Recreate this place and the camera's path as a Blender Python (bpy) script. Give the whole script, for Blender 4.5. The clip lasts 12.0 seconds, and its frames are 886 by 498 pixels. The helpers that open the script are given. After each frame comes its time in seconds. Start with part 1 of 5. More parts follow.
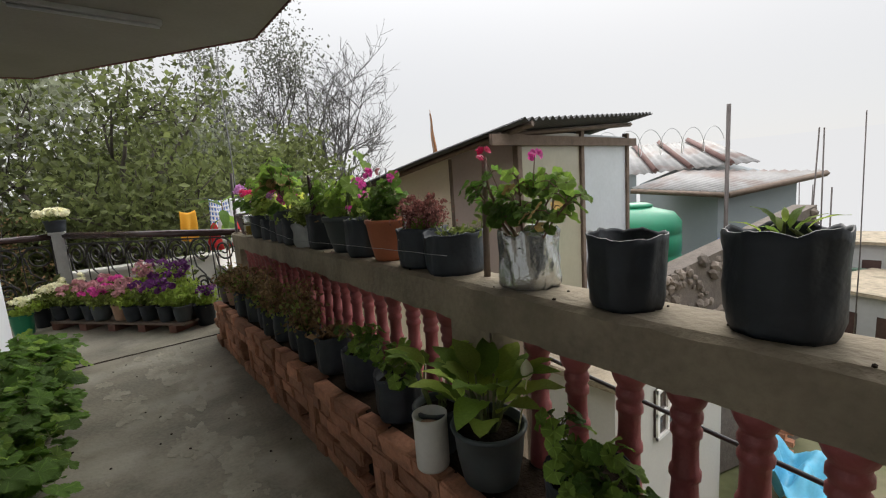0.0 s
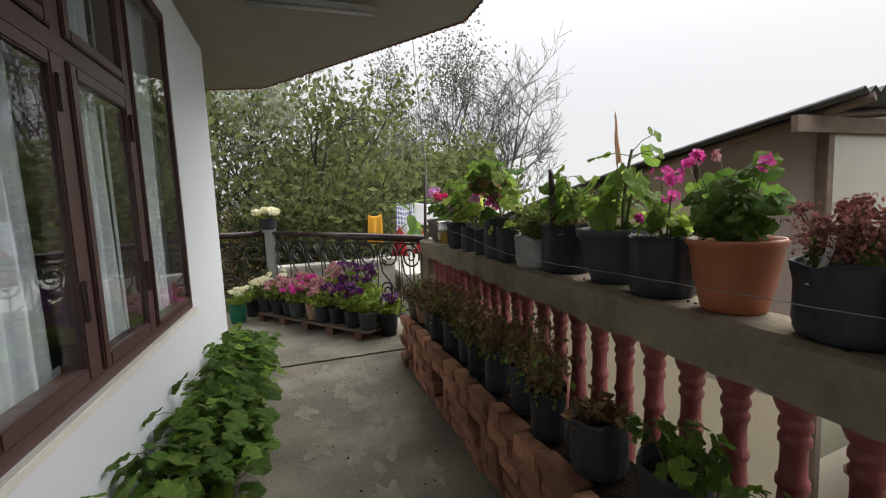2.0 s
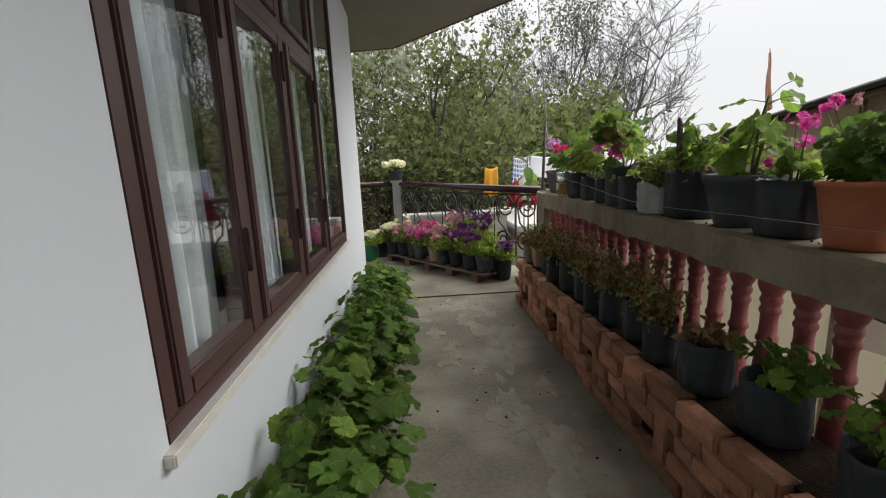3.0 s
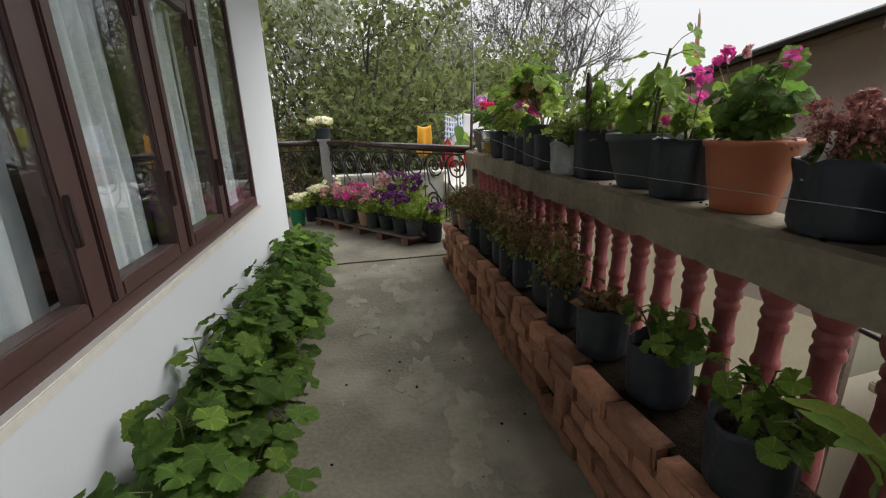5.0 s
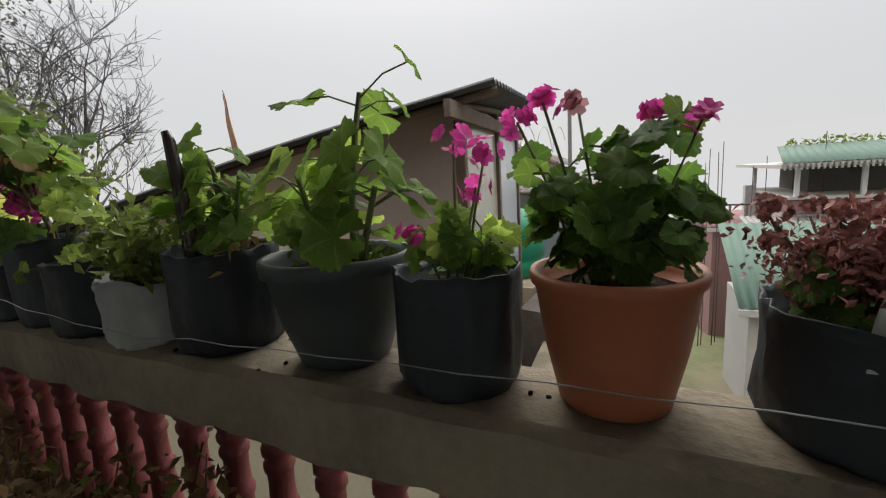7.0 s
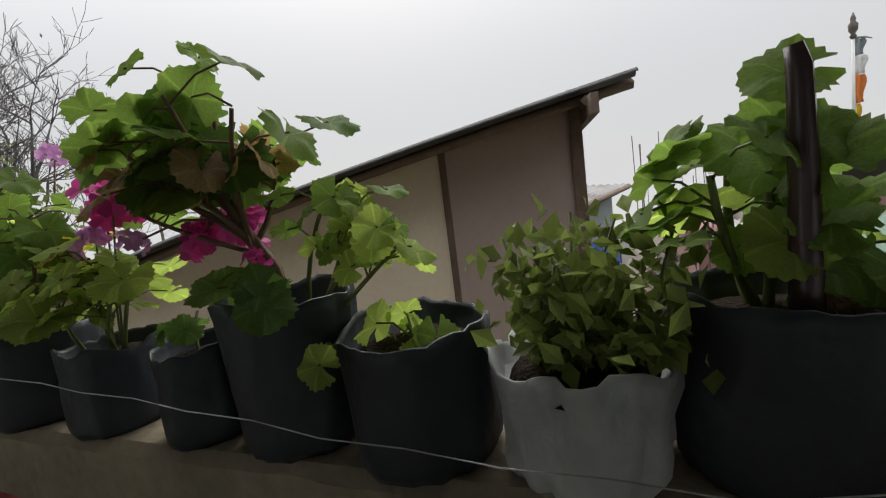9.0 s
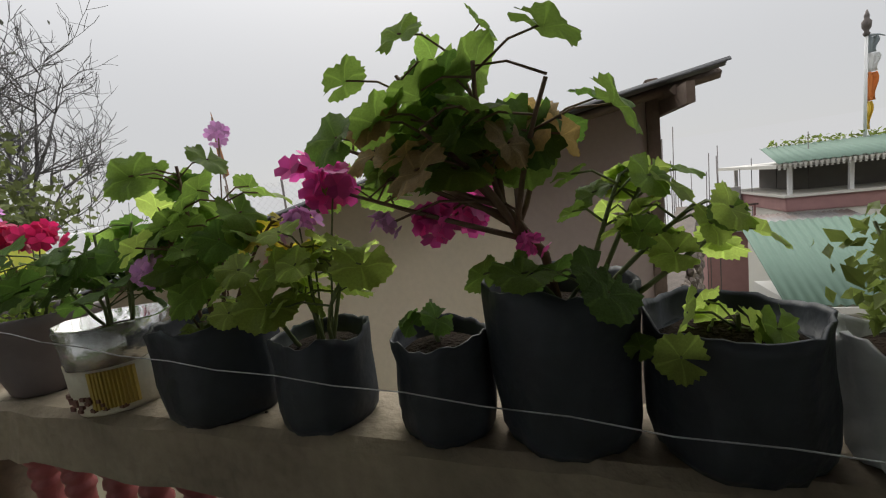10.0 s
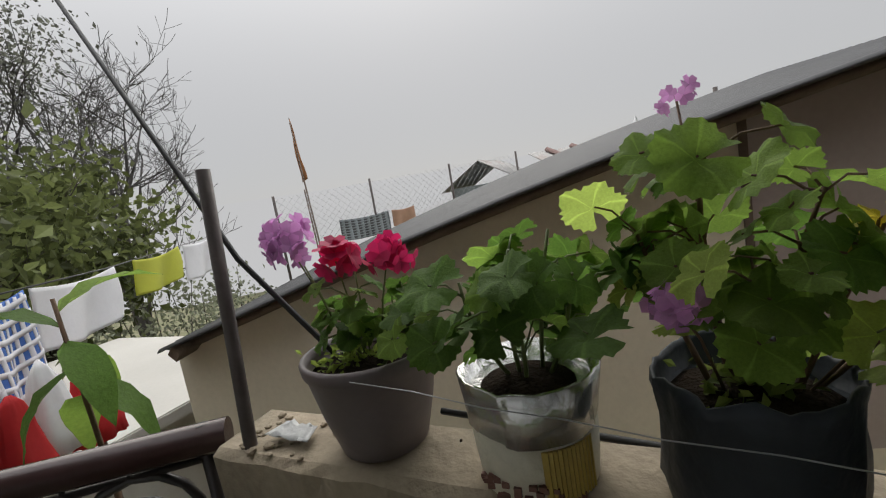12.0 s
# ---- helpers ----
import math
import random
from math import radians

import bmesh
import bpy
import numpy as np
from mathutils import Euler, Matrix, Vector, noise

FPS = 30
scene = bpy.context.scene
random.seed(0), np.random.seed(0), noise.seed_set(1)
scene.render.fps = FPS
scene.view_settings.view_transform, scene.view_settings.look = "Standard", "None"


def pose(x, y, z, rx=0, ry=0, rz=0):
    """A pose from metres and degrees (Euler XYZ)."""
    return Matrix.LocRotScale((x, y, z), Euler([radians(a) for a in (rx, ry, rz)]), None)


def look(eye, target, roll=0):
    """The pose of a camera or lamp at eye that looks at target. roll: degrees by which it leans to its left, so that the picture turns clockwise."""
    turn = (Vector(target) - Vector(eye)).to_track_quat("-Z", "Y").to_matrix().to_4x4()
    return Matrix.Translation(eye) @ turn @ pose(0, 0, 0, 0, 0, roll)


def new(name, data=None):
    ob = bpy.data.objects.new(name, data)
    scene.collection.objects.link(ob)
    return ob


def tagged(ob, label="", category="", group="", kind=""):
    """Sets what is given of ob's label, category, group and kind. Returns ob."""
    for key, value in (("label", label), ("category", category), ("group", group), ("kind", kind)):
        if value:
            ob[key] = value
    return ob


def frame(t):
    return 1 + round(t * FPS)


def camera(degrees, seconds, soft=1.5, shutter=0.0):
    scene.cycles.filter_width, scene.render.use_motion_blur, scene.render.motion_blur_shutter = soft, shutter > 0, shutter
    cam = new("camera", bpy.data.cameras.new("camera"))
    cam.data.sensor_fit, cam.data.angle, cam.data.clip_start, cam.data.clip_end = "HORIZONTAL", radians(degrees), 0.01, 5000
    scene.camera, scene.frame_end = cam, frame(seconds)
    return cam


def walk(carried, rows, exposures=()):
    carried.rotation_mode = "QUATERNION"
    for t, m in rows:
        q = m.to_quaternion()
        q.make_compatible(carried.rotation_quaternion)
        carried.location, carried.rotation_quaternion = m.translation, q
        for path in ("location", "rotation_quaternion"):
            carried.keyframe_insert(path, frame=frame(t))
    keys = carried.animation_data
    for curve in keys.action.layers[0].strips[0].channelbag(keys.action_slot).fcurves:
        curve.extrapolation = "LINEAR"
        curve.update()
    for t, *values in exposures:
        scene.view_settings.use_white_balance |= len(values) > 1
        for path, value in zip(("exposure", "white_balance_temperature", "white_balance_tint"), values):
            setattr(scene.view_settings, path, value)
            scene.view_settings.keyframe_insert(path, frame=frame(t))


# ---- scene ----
cam = camera(92.3, 12.0, soft=1.15)

PATH = [
    (0, (-0.169, 1.558, 1.341), (1.063, 3.107, 1.054), -4.0),
    (0.5, (-0.2, 1.854, 1.375), (1.015, 3.418, 1.095), -6.8),
    (1, (-0.153, 2.189, 1.394), (0.86, 3.898, 1.162), -6.5),
    (1.5, (-0.134, 2.392, 1.38), (0.708, 4.195, 1.179), -5.4),
    (2, (-0.202, 2.52, 1.329), (0.427, 4.408, 1.13), -2.5),
    (2.5, (-0.25, 2.442, 1.292), (0.138, 4.384, 1.013), -1.2),
    (3, (-0.388, 2.221, 1.293), (-0.253, 4.18, 0.913), -2.3),
    (3.2, (-0.461, 2.125, 1.28), (-0.337, 4.077, 0.863), -3.3),
    (4.8, (-0.207, 2.25, 1.279), (0.113, 4.135, 0.693), -2.2),
    (5, (-0.154, 2.336, 1.275), (0.204, 4.22, 0.709), -1.9),
    (5.5, (-0.065, 2.606, 1.258), (0.728, 4.37, 0.748), 0.1),
    (6, (0.022, 2.848, 1.288), (1.429, 4.19, 0.824), 0.3),
    (6.5, (0.204, 3.115, 1.346), (1.911, 4.097, 0.996), -4.5),
    (6.7, (0.251, 3.221, 1.348), (2.009, 4.111, 1.006), -4.2),
    (8.3, (0.376, 4.069, 1.383), (2.255, 4.671, 1.058), -5.0),
    (9, (0.397, 4.441, 1.374), (2.282, 5.064, 1.133), -7.2),
    (9.5, (0.305, 4.597, 1.417), (2.19, 5.204, 1.136), -7.1),
    (10, (0.31, 4.884, 1.405), (2.197, 5.492, 1.138), -6.7),
    (10.5, (0.315, 5.165, 1.432), (2.152, 5.917, 1.187), -6.8),
    (11, (0.275, 5.408, 1.445), (2.08, 6.234, 1.198), -5.7),
    (11.5, (0.25, 5.605, 1.479), (2.06, 6.418, 1.235), -6.5),
    (12, (0.335, 5.763, 1.51), (2.145, 6.573, 1.25), -9.7),
]
walk(cam, [(t, look(eye, target, roll)) for t, eye, target, roll in PATH],
     [(0.0, 0.45), (1.5, 0.48), (2.5, 0.58), (5.5, 0.6), (6.5, 0.24), (8.3, 0.28), (9.5, 0.16), (10.5, 0.05), (12.0, -0.12)])

# ---------------------------------------------------------------- light
SKY = (0.80, 0.80, 0.81)
world = bpy.data.worlds.new("overcast")
scene.world = world
world.use_nodes = True
wn = world.node_tree
wn.nodes.clear()
w_out = wn.nodes.new("ShaderNodeOutputWorld")
w_bg = wn.nodes.new("ShaderNodeBackground")
w_sky = wn.nodes.new("ShaderNodeTexSky")
w_sky.sky_type = "NISHITA"
w_sky.sun_disc = False
w_sky.sun_elevation, w_sky.sun_rotation = radians(37), radians(68)
w_mul = wn.nodes.new("ShaderNodeMixRGB")
w_mul.blend_type = "MIX"
w_mul.inputs["Fac"].default_value = 0.95
# overcast sky, much brighter overhead than in the haze at the horizon
w_co, w_sep, w_grad, w_pow, w_tone = (wn.nodes.new(k) for k in ("ShaderNodeTexCoord", "ShaderNodeSeparateXYZ", "ShaderNodeMapRange", "ShaderNodeMath", "ShaderNodeVectorMath"))
wn.links.new(w_co.outputs["Generated"], w_sep.inputs[0])
w_pow.operation = "POWER"
w_pow.use_clamp = True
wn.links.new(w_sep.outputs["Z"], w_pow.inputs[0])
w_pow.inputs[1].default_value = 3.0
wn.links.new(w_pow.outputs[0], w_grad.inputs["Value"])
w_grad.inputs["To Min"].default_value, w_grad.inputs["To Max"].default_value = 1.0, 6.2
w_tone.operation = "SCALE"
w_tone.inputs[0].default_value = [c * 7.2 for c in SKY]
wn.links.new(w_grad.outputs["Result"], w_tone.inputs["Scale"])
wn.links.new(w_tone.outputs["Vector"], w_mul.inputs["Color2"])
wn.links.new(w_sky.outputs["Color"], w_mul.inputs["Color1"])
wn.links.new(w_mul.outputs["Color"], w_bg.inputs["Color"])
w_bg.inputs["Strength"].default_value = 0.10
wn.links.new(w_bg.outputs["Background"], w_out.inputs["Surface"])

sun = new("sun", bpy.data.lights.new("sun", "SUN"))
sun.data.energy, sun.data.angle, sun.data.color = 1.5, radians(40), (1.0, 0.96, 0.88)
sun.matrix_world = look((0, 0, 0), (-0.75, -0.30, -0.62))


# ---------------------------------------------------------------- materials
def mat(name, base, rough=0.7, var=0.2, scale=6.0, bump=0.15, fine=60.0, metal=0.0, rnd=0.0, through_light=0.0,
        stain=None, stain_at=0.6, coat=0.0, spec=0.5, island=False, veins=False):
    """A surface with colour changes at two scales, fine relief and, where given, stains of another colour."""
    m = bpy.data.materials.new(name)
    m.use_nodes = True
    nt = m.node_tree
    nt.nodes.clear()
    N = nt.nodes.new
    out, bsdf = N("ShaderNodeOutputMaterial"), N("ShaderNodeBsdfPrincipled")
    co = N("ShaderNodeTexCoord")
    src = co.outputs["Object"]
    n1, n2 = N("ShaderNodeTexNoise"), N("ShaderNodeTexNoise")
    n1.inputs["Scale"].default_value, n1.inputs["Detail"].default_value = scale, 4
    n2.inputs["Scale"].default_value, n2.inputs["Detail"].default_value = fine, 3
    nt.links.new(src, n1.inputs["Vector"])
    nt.links.new(src, n2.inputs["Vector"])
    add = N("ShaderNodeMath")
    add.operation = "MULTIPLY_ADD"
    add.inputs[1].default_value, add.inputs[2].default_value = 0.45, 0.0
    nt.links.new(n2.outputs["Fac"], add.inputs[0])
    add2 = N("ShaderNodeMath")
    add2.operation = "ADD"
    nt.links.new(n1.outputs["Fac"], add2.inputs[0])
    nt.links.new(add.outputs[0], add2.inputs[1])
    ramp = N("ShaderNodeMapRange")
    ramp.inputs["From Min"].default_value, ramp.inputs["From Max"].default_value = 0.35, 1.1
    ramp.inputs["To Min"].default_value, ramp.inputs["To Max"].default_value = 1 - var, 1 + var
    nt.links.new(add2.outputs[0], ramp.inputs["Value"])
    val = ramp.outputs["Result"]
    if rnd:
        if island:
            r_node = N("ShaderNodeNewGeometry")
            r_out = r_node.outputs["Random Per Island"]
        else:
            r_node = N("ShaderNodeObjectInfo")
            r_out = r_node.outputs["Random"]
        rr = N("ShaderNodeMapRange")
        rr.inputs["To Min"].default_value, rr.inputs["To Max"].default_value = 1 - rnd, 1 + rnd
        nt.links.new(r_out, rr.inputs["Value"])
        mm = N("ShaderNodeMath")
        mm.operation = "MULTIPLY"
        nt.links.new(val, mm.inputs[0])
        nt.links.new(rr.outputs["Result"], mm.inputs[1])
        val = mm.outputs[0]
    if veins:
        # pale veins that spread from the stalk into the five lobes
        sep, turn, five, wave, vein, vm = N("ShaderNodeSeparateXYZ"), N("ShaderNodeMath"), N("ShaderNodeMath"), N("ShaderNodeMath"), N("ShaderNodeMapRange"), N("ShaderNodeMath")
        nt.links.new(src, sep.inputs[0])
        turn.operation, five.operation, wave.operation, vm.operation = "ARCTAN2", "MULTIPLY_ADD", "COSINE", "MULTIPLY"
        nt.links.new(sep.outputs["Y"], turn.inputs[0])
        nt.links.new(sep.outputs["X"], turn.inputs[1])
        nt.links.new(turn.outputs[0], five.inputs[0])
        five.inputs[1].default_value, five.inputs[2].default_value = 5.0, 1.6
        nt.links.new(five.outputs[0], wave.inputs[0])
        vein.inputs["From Min"].default_value, vein.inputs["From Max"].default_value = 0.90, 1.0
        vein.inputs["To Min"].default_value, vein.inputs["To Max"].default_value = 1.0, 1.4
        nt.links.new(wave.outputs[0], vein.inputs["Value"])
        nt.links.new(val, vm.inputs[0])
        nt.links.new(vein.outputs["Result"], vm.inputs[1])
        val = vm.outputs[0]
    hsv = N("ShaderNodeHueSaturation")
    hsv.inputs["Color"].default_value = (*base, 1)
    nt.links.new(val, hsv.inputs["Value"])
    col = hsv.outputs["Color"]
    if stain:
        n3 = N("ShaderNodeTexNoise")
        n3.inputs["Scale"].default_value, n3.inputs["Detail"].default_value = scale * 0.6, 6
        nt.links.new(src, n3.inputs["Vector"])
        sr = N("ShaderNodeMapRange")
        sr.inputs["From Min"].default_value, sr.inputs["From Max"].default_value = stain_at - 0.06, stain_at + 0.1
        nt.links.new(n3.outputs["Fac"], sr.inputs["Value"])
        mx = N("ShaderNodeMixRGB")
        nt.links.new(sr.outputs["Result"], mx.inputs["Fac"])
        nt.links.new(col, mx.inputs["Color1"])
        mx.inputs["Color2"].default_value = (*stain, 1)
        col = mx.outputs["Color"]
    nt.links.new(col, bsdf.inputs["Base Color"])
    bsdf.inputs["Roughness"].default_value = rough
    bsdf.inputs["Metallic"].default_value = metal
    bsdf.inputs["Specular IOR Level"].default_value = spec
    bsdf.inputs["Coat Weight"].default_value = coat
    if bump:
        b = N("ShaderNodeBump")
        b.inputs["Strength"].default_value, b.inputs["Distance"].default_value = bump, 0.02
        nt.links.new(add2.outputs[0], b.inputs["Height"])
        nt.links.new(b.outputs["Normal"], bsdf.inputs["Normal"])
    shader = bsdf.outputs["BSDF"]
    if through_light:
        tr, mix = N("ShaderNodeBsdfTranslucent"), N("ShaderNodeMixShader")
        bright = N("ShaderNodeHueSaturation")
        bright.inputs["Saturation"].default_value, bright.inputs["Value"].default_value = 1.0, 1.5
        nt.links.new(col, bright.inputs["Color"])
        nt.links.new(bright.outputs["Color"], tr.inputs["Color"])
        mix.inputs["Fac"].default_value = through_light
        nt.links.new(shader, mix.inputs[1])
        nt.links.new(tr.outputs["BSDF"], mix.inputs[2])
        shader = mix.outputs["Shader"]
    nt.links.new(shader, out.inputs["Surface"])
    return m


M = dict(
    concrete=mat("worn_concrete", (0.225, 0.203, 0.158), 0.85, 0.5, 2.6, 0.8, 45, stain=(0.35, 0.32, 0.26), stain_at=0.58),
    screed=mat("flaked_screed", (0.30, 0.272, 0.212), 0.85, 0.4, 7, 0.5, 60),
    slab=mat("bare_cement", (0.275, 0.228, 0.163), 0.9, 0.4, 3.5, 0.8, 40, stain=(0.17, 0.145, 0.10), stain_at=0.58),
    wall=mat("white_wall_paint", (0.69, 0.72, 0.77), 0.6, 0.04, 1.5, 0.03, 90),
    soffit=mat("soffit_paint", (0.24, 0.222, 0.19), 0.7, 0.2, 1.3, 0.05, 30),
    fascia=mat("red_oxide_edge", (0.16, 0.06, 0.05), 0.6, 0.3, 8, 0.2),
    frame=mat("brown_window_paint", (0.085, 0.045, 0.042), 0.38, 0.15, 9, 0.05, 80),
    brick=mat("clay_brick", (0.43, 0.205, 0.125), 0.9, 0.35, 12, 0.8, 70, rnd=0.36, stain=(0.20, 0.105, 0.075), stain_at=0.6),
    baluster=mat("red_baluster_paint", (0.28, 0.075, 0.075), 0.5, 0.3, 9, 0.3, 60, rnd=0.15, stain=(0.36, 0.19, 0.17), stain_at=0.66),
    iron=mat("black_iron_paint", (0.03, 0.026, 0.026), 0.45, 0.3, 20, 0.1),
    rail=mat("dark_handrail", (0.048, 0.026, 0.025), 0.25, 0.2, 10, 0.03),
    post=mat("grey_cement_post", (0.42, 0.42, 0.42), 0.85, 0.2, 7, 0.3),
    poly=mat("black_poly_bag", (0.029, 0.035, 0.043), 0.48, 0.4, 7, 0.45, 22, rnd=0.3, spec=0.32),
    greypot=mat("grey_green_plastic", (0.055, 0.068, 0.072), 0.5, 0.15, 10, 0.05),
    mauvepot=mat("mauve_grey_plastic", (0.15, 0.125, 0.125), 0.5, 0.12, 10, 0.05),
    terracotta=mat("terracotta_plastic", (0.42, 0.135, 0.062), 0.5, 0.12, 8, 0.06, stain=(0.36, 0.12, 0.06), stain_at=0.68),
    clay=mat("pale_clay", (0.36, 0.22, 0.15), 0.85, 0.2, 10, 0.2),
    clear_bag=mat("milky_poly_bag", (0.50, 0.51, 0.505), 0.35, 0.3, 9, 0.9, 24, through_light=0.25),
    silver=mat("silver_poly_bag", (0.58, 0.59, 0.58), 0.24, 0.3, 7, 0.9, 18, metal=0.75),
    foil=mat("crumpled_foil", (0.66, 0.66, 0.64), 0.25, 0.2, 6, 0.8, 16, metal=0.85),
    packet=mat("cream_packet", (0.62, 0.58, 0.46), 0.45, 0.15, 12, 0.3),
    packet_gold=mat("gold_print", (0.42, 0.30, 0.06), 0.45, 0.2, 12, 0.2),
    packet_brown=mat("brown_print", (0.16, 0.07, 0.05), 0.5, 0.2, 12, 0.2),
    white_plastic=mat("white_plastic", (0.68, 0.66, 0.62), 0.45, 0.12, 8, 0.1, stain=(0.45, 0.38, 0.30), stain_at=0.66),
    soil=mat("dark_soil", (0.026, 0.018, 0.012), 0.95, 0.4, 30, 1.0, 120, spec=0.08),
    leaf=mat("geranium_green", (0.16, 0.25, 0.045), 0.6, 0.22, 25, 0.35, 80, rnd=0.35, through_light=0.44, spec=0.22, veins=True),
    leaf_dark=mat("deep_green_leaf", (0.09, 0.165, 0.03), 0.6, 0.25, 25, 0.35, 80, rnd=0.35, through_light=0.4, spec=0.22, veins=True),
    leaf_lime=mat("lime_leaf", (0.28, 0.365, 0.075), 0.6, 0.2, 25, 0.3, 80, rnd=0.3, through_light=0.54, spec=0.22, veins=True),
    leaf_yellow=mat("yellow_leaf", (0.50, 0.42, 0.05), 0.6, 0.25, 20, 0.3, 80, rnd=0.25, through_light=0.45, veins=True),
    leaf_old=mat("yellowing_leaf", (0.34, 0.23, 0.085), 0.6, 0.3, 20, 0.3, 80, rnd=0.3, through_light=0.45, veins=True),
    leaf_red=mat("reddish_succulent_leaf", (0.27, 0.115, 0.10), 0.5, 0.4, 20, 0.3, 80, rnd=0.5, through_light=0.2, island=True, spec=0.2),
    leaf_brown=mat("dry_bronze_leaf", (0.23, 0.15, 0.075), 0.7, 0.3, 20, 0.3, 80, rnd=0.5, through_light=0.2, island=True, spec=0.2),
    leaf_small=mat("small_green_leaf", (0.165, 0.21, 0.05), 0.5, 0.25, 20, 0.2, 80, rnd=0.5, through_light=0.3, island=True, spec=0.2),
    leaf_tree=mat("tree_leaf", (0.10, 0.118, 0.042), 0.55, 0.3, 3, 0.1, 40, rnd=0.6, through_light=0.4, island=True, spec=0.2),
    # The next two carry distance haze in their paler, greyer leaf colour.
    leaf_far=mat("haze_paled_tree_leaf", (0.19, 0.205, 0.14), 0.7, 0.3, 1, 0.1, 20, rnd=0.5, through_light=0.3, island=True),
    leaf_pine=mat("haze_greyed_needles", (0.13, 0.135, 0.11), 0.8, 0.3, 1, 0.1, 20, rnd=0.5, through_light=0.2, island=True, spec=0.2),
    stem=mat("green_stem", (0.13, 0.16, 0.05), 0.6, 0.3, 20, 0.2),
    stem_brown=mat("woody_stem", (0.14, 0.085, 0.05), 0.8, 0.3, 20, 0.4),
    bark=mat("tree_bark", (0.06, 0.05, 0.04), 0.9, 0.35, 5, 0.7, 30),
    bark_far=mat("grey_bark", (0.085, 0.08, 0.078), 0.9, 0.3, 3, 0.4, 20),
    magenta=mat("magenta_petal", (0.62, 0.075, 0.34), 0.6, 0.2, 20, 0.1, rnd=0.3, through_light=0.35, island=True),
    crimson=mat("crimson_petal", (0.55, 0.022, 0.12), 0.6, 0.2, 20, 0.1, rnd=0.3, through_light=0.3, island=True),
    lilac=mat("lilac_petal", (0.58, 0.29, 0.56), 0.6, 0.2, 20, 0.1, rnd=0.25, through_light=0.35, island=True),
    pink=mat("pale_pink_petal", (0.52, 0.27, 0.29), 0.6, 0.2, 20, 0.1, rnd=0.3, through_light=0.3, island=True),
    purple=mat("purple_petal", (0.15, 0.032, 0.17), 0.6, 0.2, 20, 0.1, rnd=0.3, through_light=0.3, island=True),
    cream_petal=mat("cream_petal", (0.80, 0.78, 0.60), 0.6, 0.12, 20, 0.1, rnd=0.15, through_light=0.3, island=True),
    wood=mat("weathered_wood", (0.15, 0.11, 0.085), 0.85, 0.35, 8, 0.5, 50),
    wood_red=mat("reddish_pallet_wood", (0.17, 0.08, 0.06), 0.85, 0.35, 8, 0.5, 50),
    plank=mat("pale_plank", (0.50, 0.38, 0.22), 0.75, 0.25, 6, 0.3, 40),
    roofing=mat("dark_corrugated_sheet", (0.06, 0.06, 0.062), 0.6, 0.3, 2, 0.2, 30, metal=0.2),
    shed_wall=mat("mauve_sheet_wall", (0.36, 0.295, 0.27), 0.55, 0.14, 1.2, 0.06, 30),
    cream_wall=mat("cream_render", (0.64, 0.57, 0.45), 0.8, 0.12, 1.1, 0.15, 30),
    white_render=mat("white_render", (0.46, 0.445, 0.41), 0.8, 0.1, 1.0, 0.2, 30, stain=(0.45, 0.43, 0.40), stain_at=0.68),
    frosted=mat("milky_panel", (0.48, 0.52, 0.55), 0.25, 0.12, 1.6, 0.03, 20, coat=0.3),
    frosted_warm=mat("milky_yellow_panel", (0.34, 0.32, 0.235), 0.25, 0.12, 1.6, 0.03, 20, coat=0.3),
    old_roof=mat("weathered_zinc", (0.23, 0.225, 0.22), 0.65, 0.35, 2.5, 0.25, 25, stain=(0.18, 0.135, 0.12), stain_at=0.56),
    rust=mat("rusty_strip", (0.15, 0.085, 0.075), 0.8, 0.3, 4, 0.3),
    bluegrey=mat("blue_grey_wall", (0.21, 0.24, 0.255), 0.75, 0.15, 1.5, 0.1),
    blue=mat("bright_blue_paint", (0.02, 0.09, 0.42), 0.55, 0.2, 3, 0.1),
    tank=mat("green_tank_plastic", (0.012, 0.19, 0.10), 0.4, 0.12, 3, 0.05),
    rubble=mat("rubble_stone", (0.14, 0.115, 0.095), 0.95, 0.35, 6, 0.8, 30, rnd=0.45, island=True),
    mortar=mat("rough_mortar", (0.12, 0.10, 0.085), 0.95, 0.3, 8, 0.6, 40),
    steel=mat("rebar_steel", (0.10, 0.085, 0.08), 0.6, 0.3, 10, 0.2, metal=0.5),
    wire=mat("galvanised_wire", (0.42, 0.42, 0.43), 0.4, 0.15, 10, 0.05, metal=0.7),
    cable=mat("black_cable", (0.015, 0.015, 0.016), 0.5, 0.1, 10, 0.02),
    grass=mat("hillside_ground", (0.11, 0.115, 0.05), 0.95, 0.45, 0.6, 0.5, 8, stain=(0.20, 0.16, 0.11), stain_at=0.58),
    cloth_white=mat("white_cloth", (0.75, 0.75, 0.77), 0.85, 0.08, 6, 0.1, through_light=0.2),
    cloth_yellow=mat("lime_yellow_cloth", (0.50, 0.52, 0.06), 0.85, 0.1, 6, 0.1, through_light=0.2),
    cloth_red=mat("red_cloth", (0.55, 0.025, 0.03), 0.8, 0.12, 6, 0.1, through_light=0.2),
    cloth_blue=mat("blue_check_cloth", (0.07, 0.17, 0.50), 0.85, 0.12, 6, 0.1, through_light=0.15),
    cloth_amber=mat("amber_cloth", (0.70, 0.36, 0.02), 0.8, 0.12, 6, 0.1, through_light=0.2),
    flag=mat("saffron_cloth", (0.30, 0.13, 0.05), 0.8, 0.2, 6, 0.1),
    curtain=mat("white_lace_curtain", (0.80, 0.84, 0.88), 0.9, 0.1, 8, 0.2, 60, through_light=0.3),
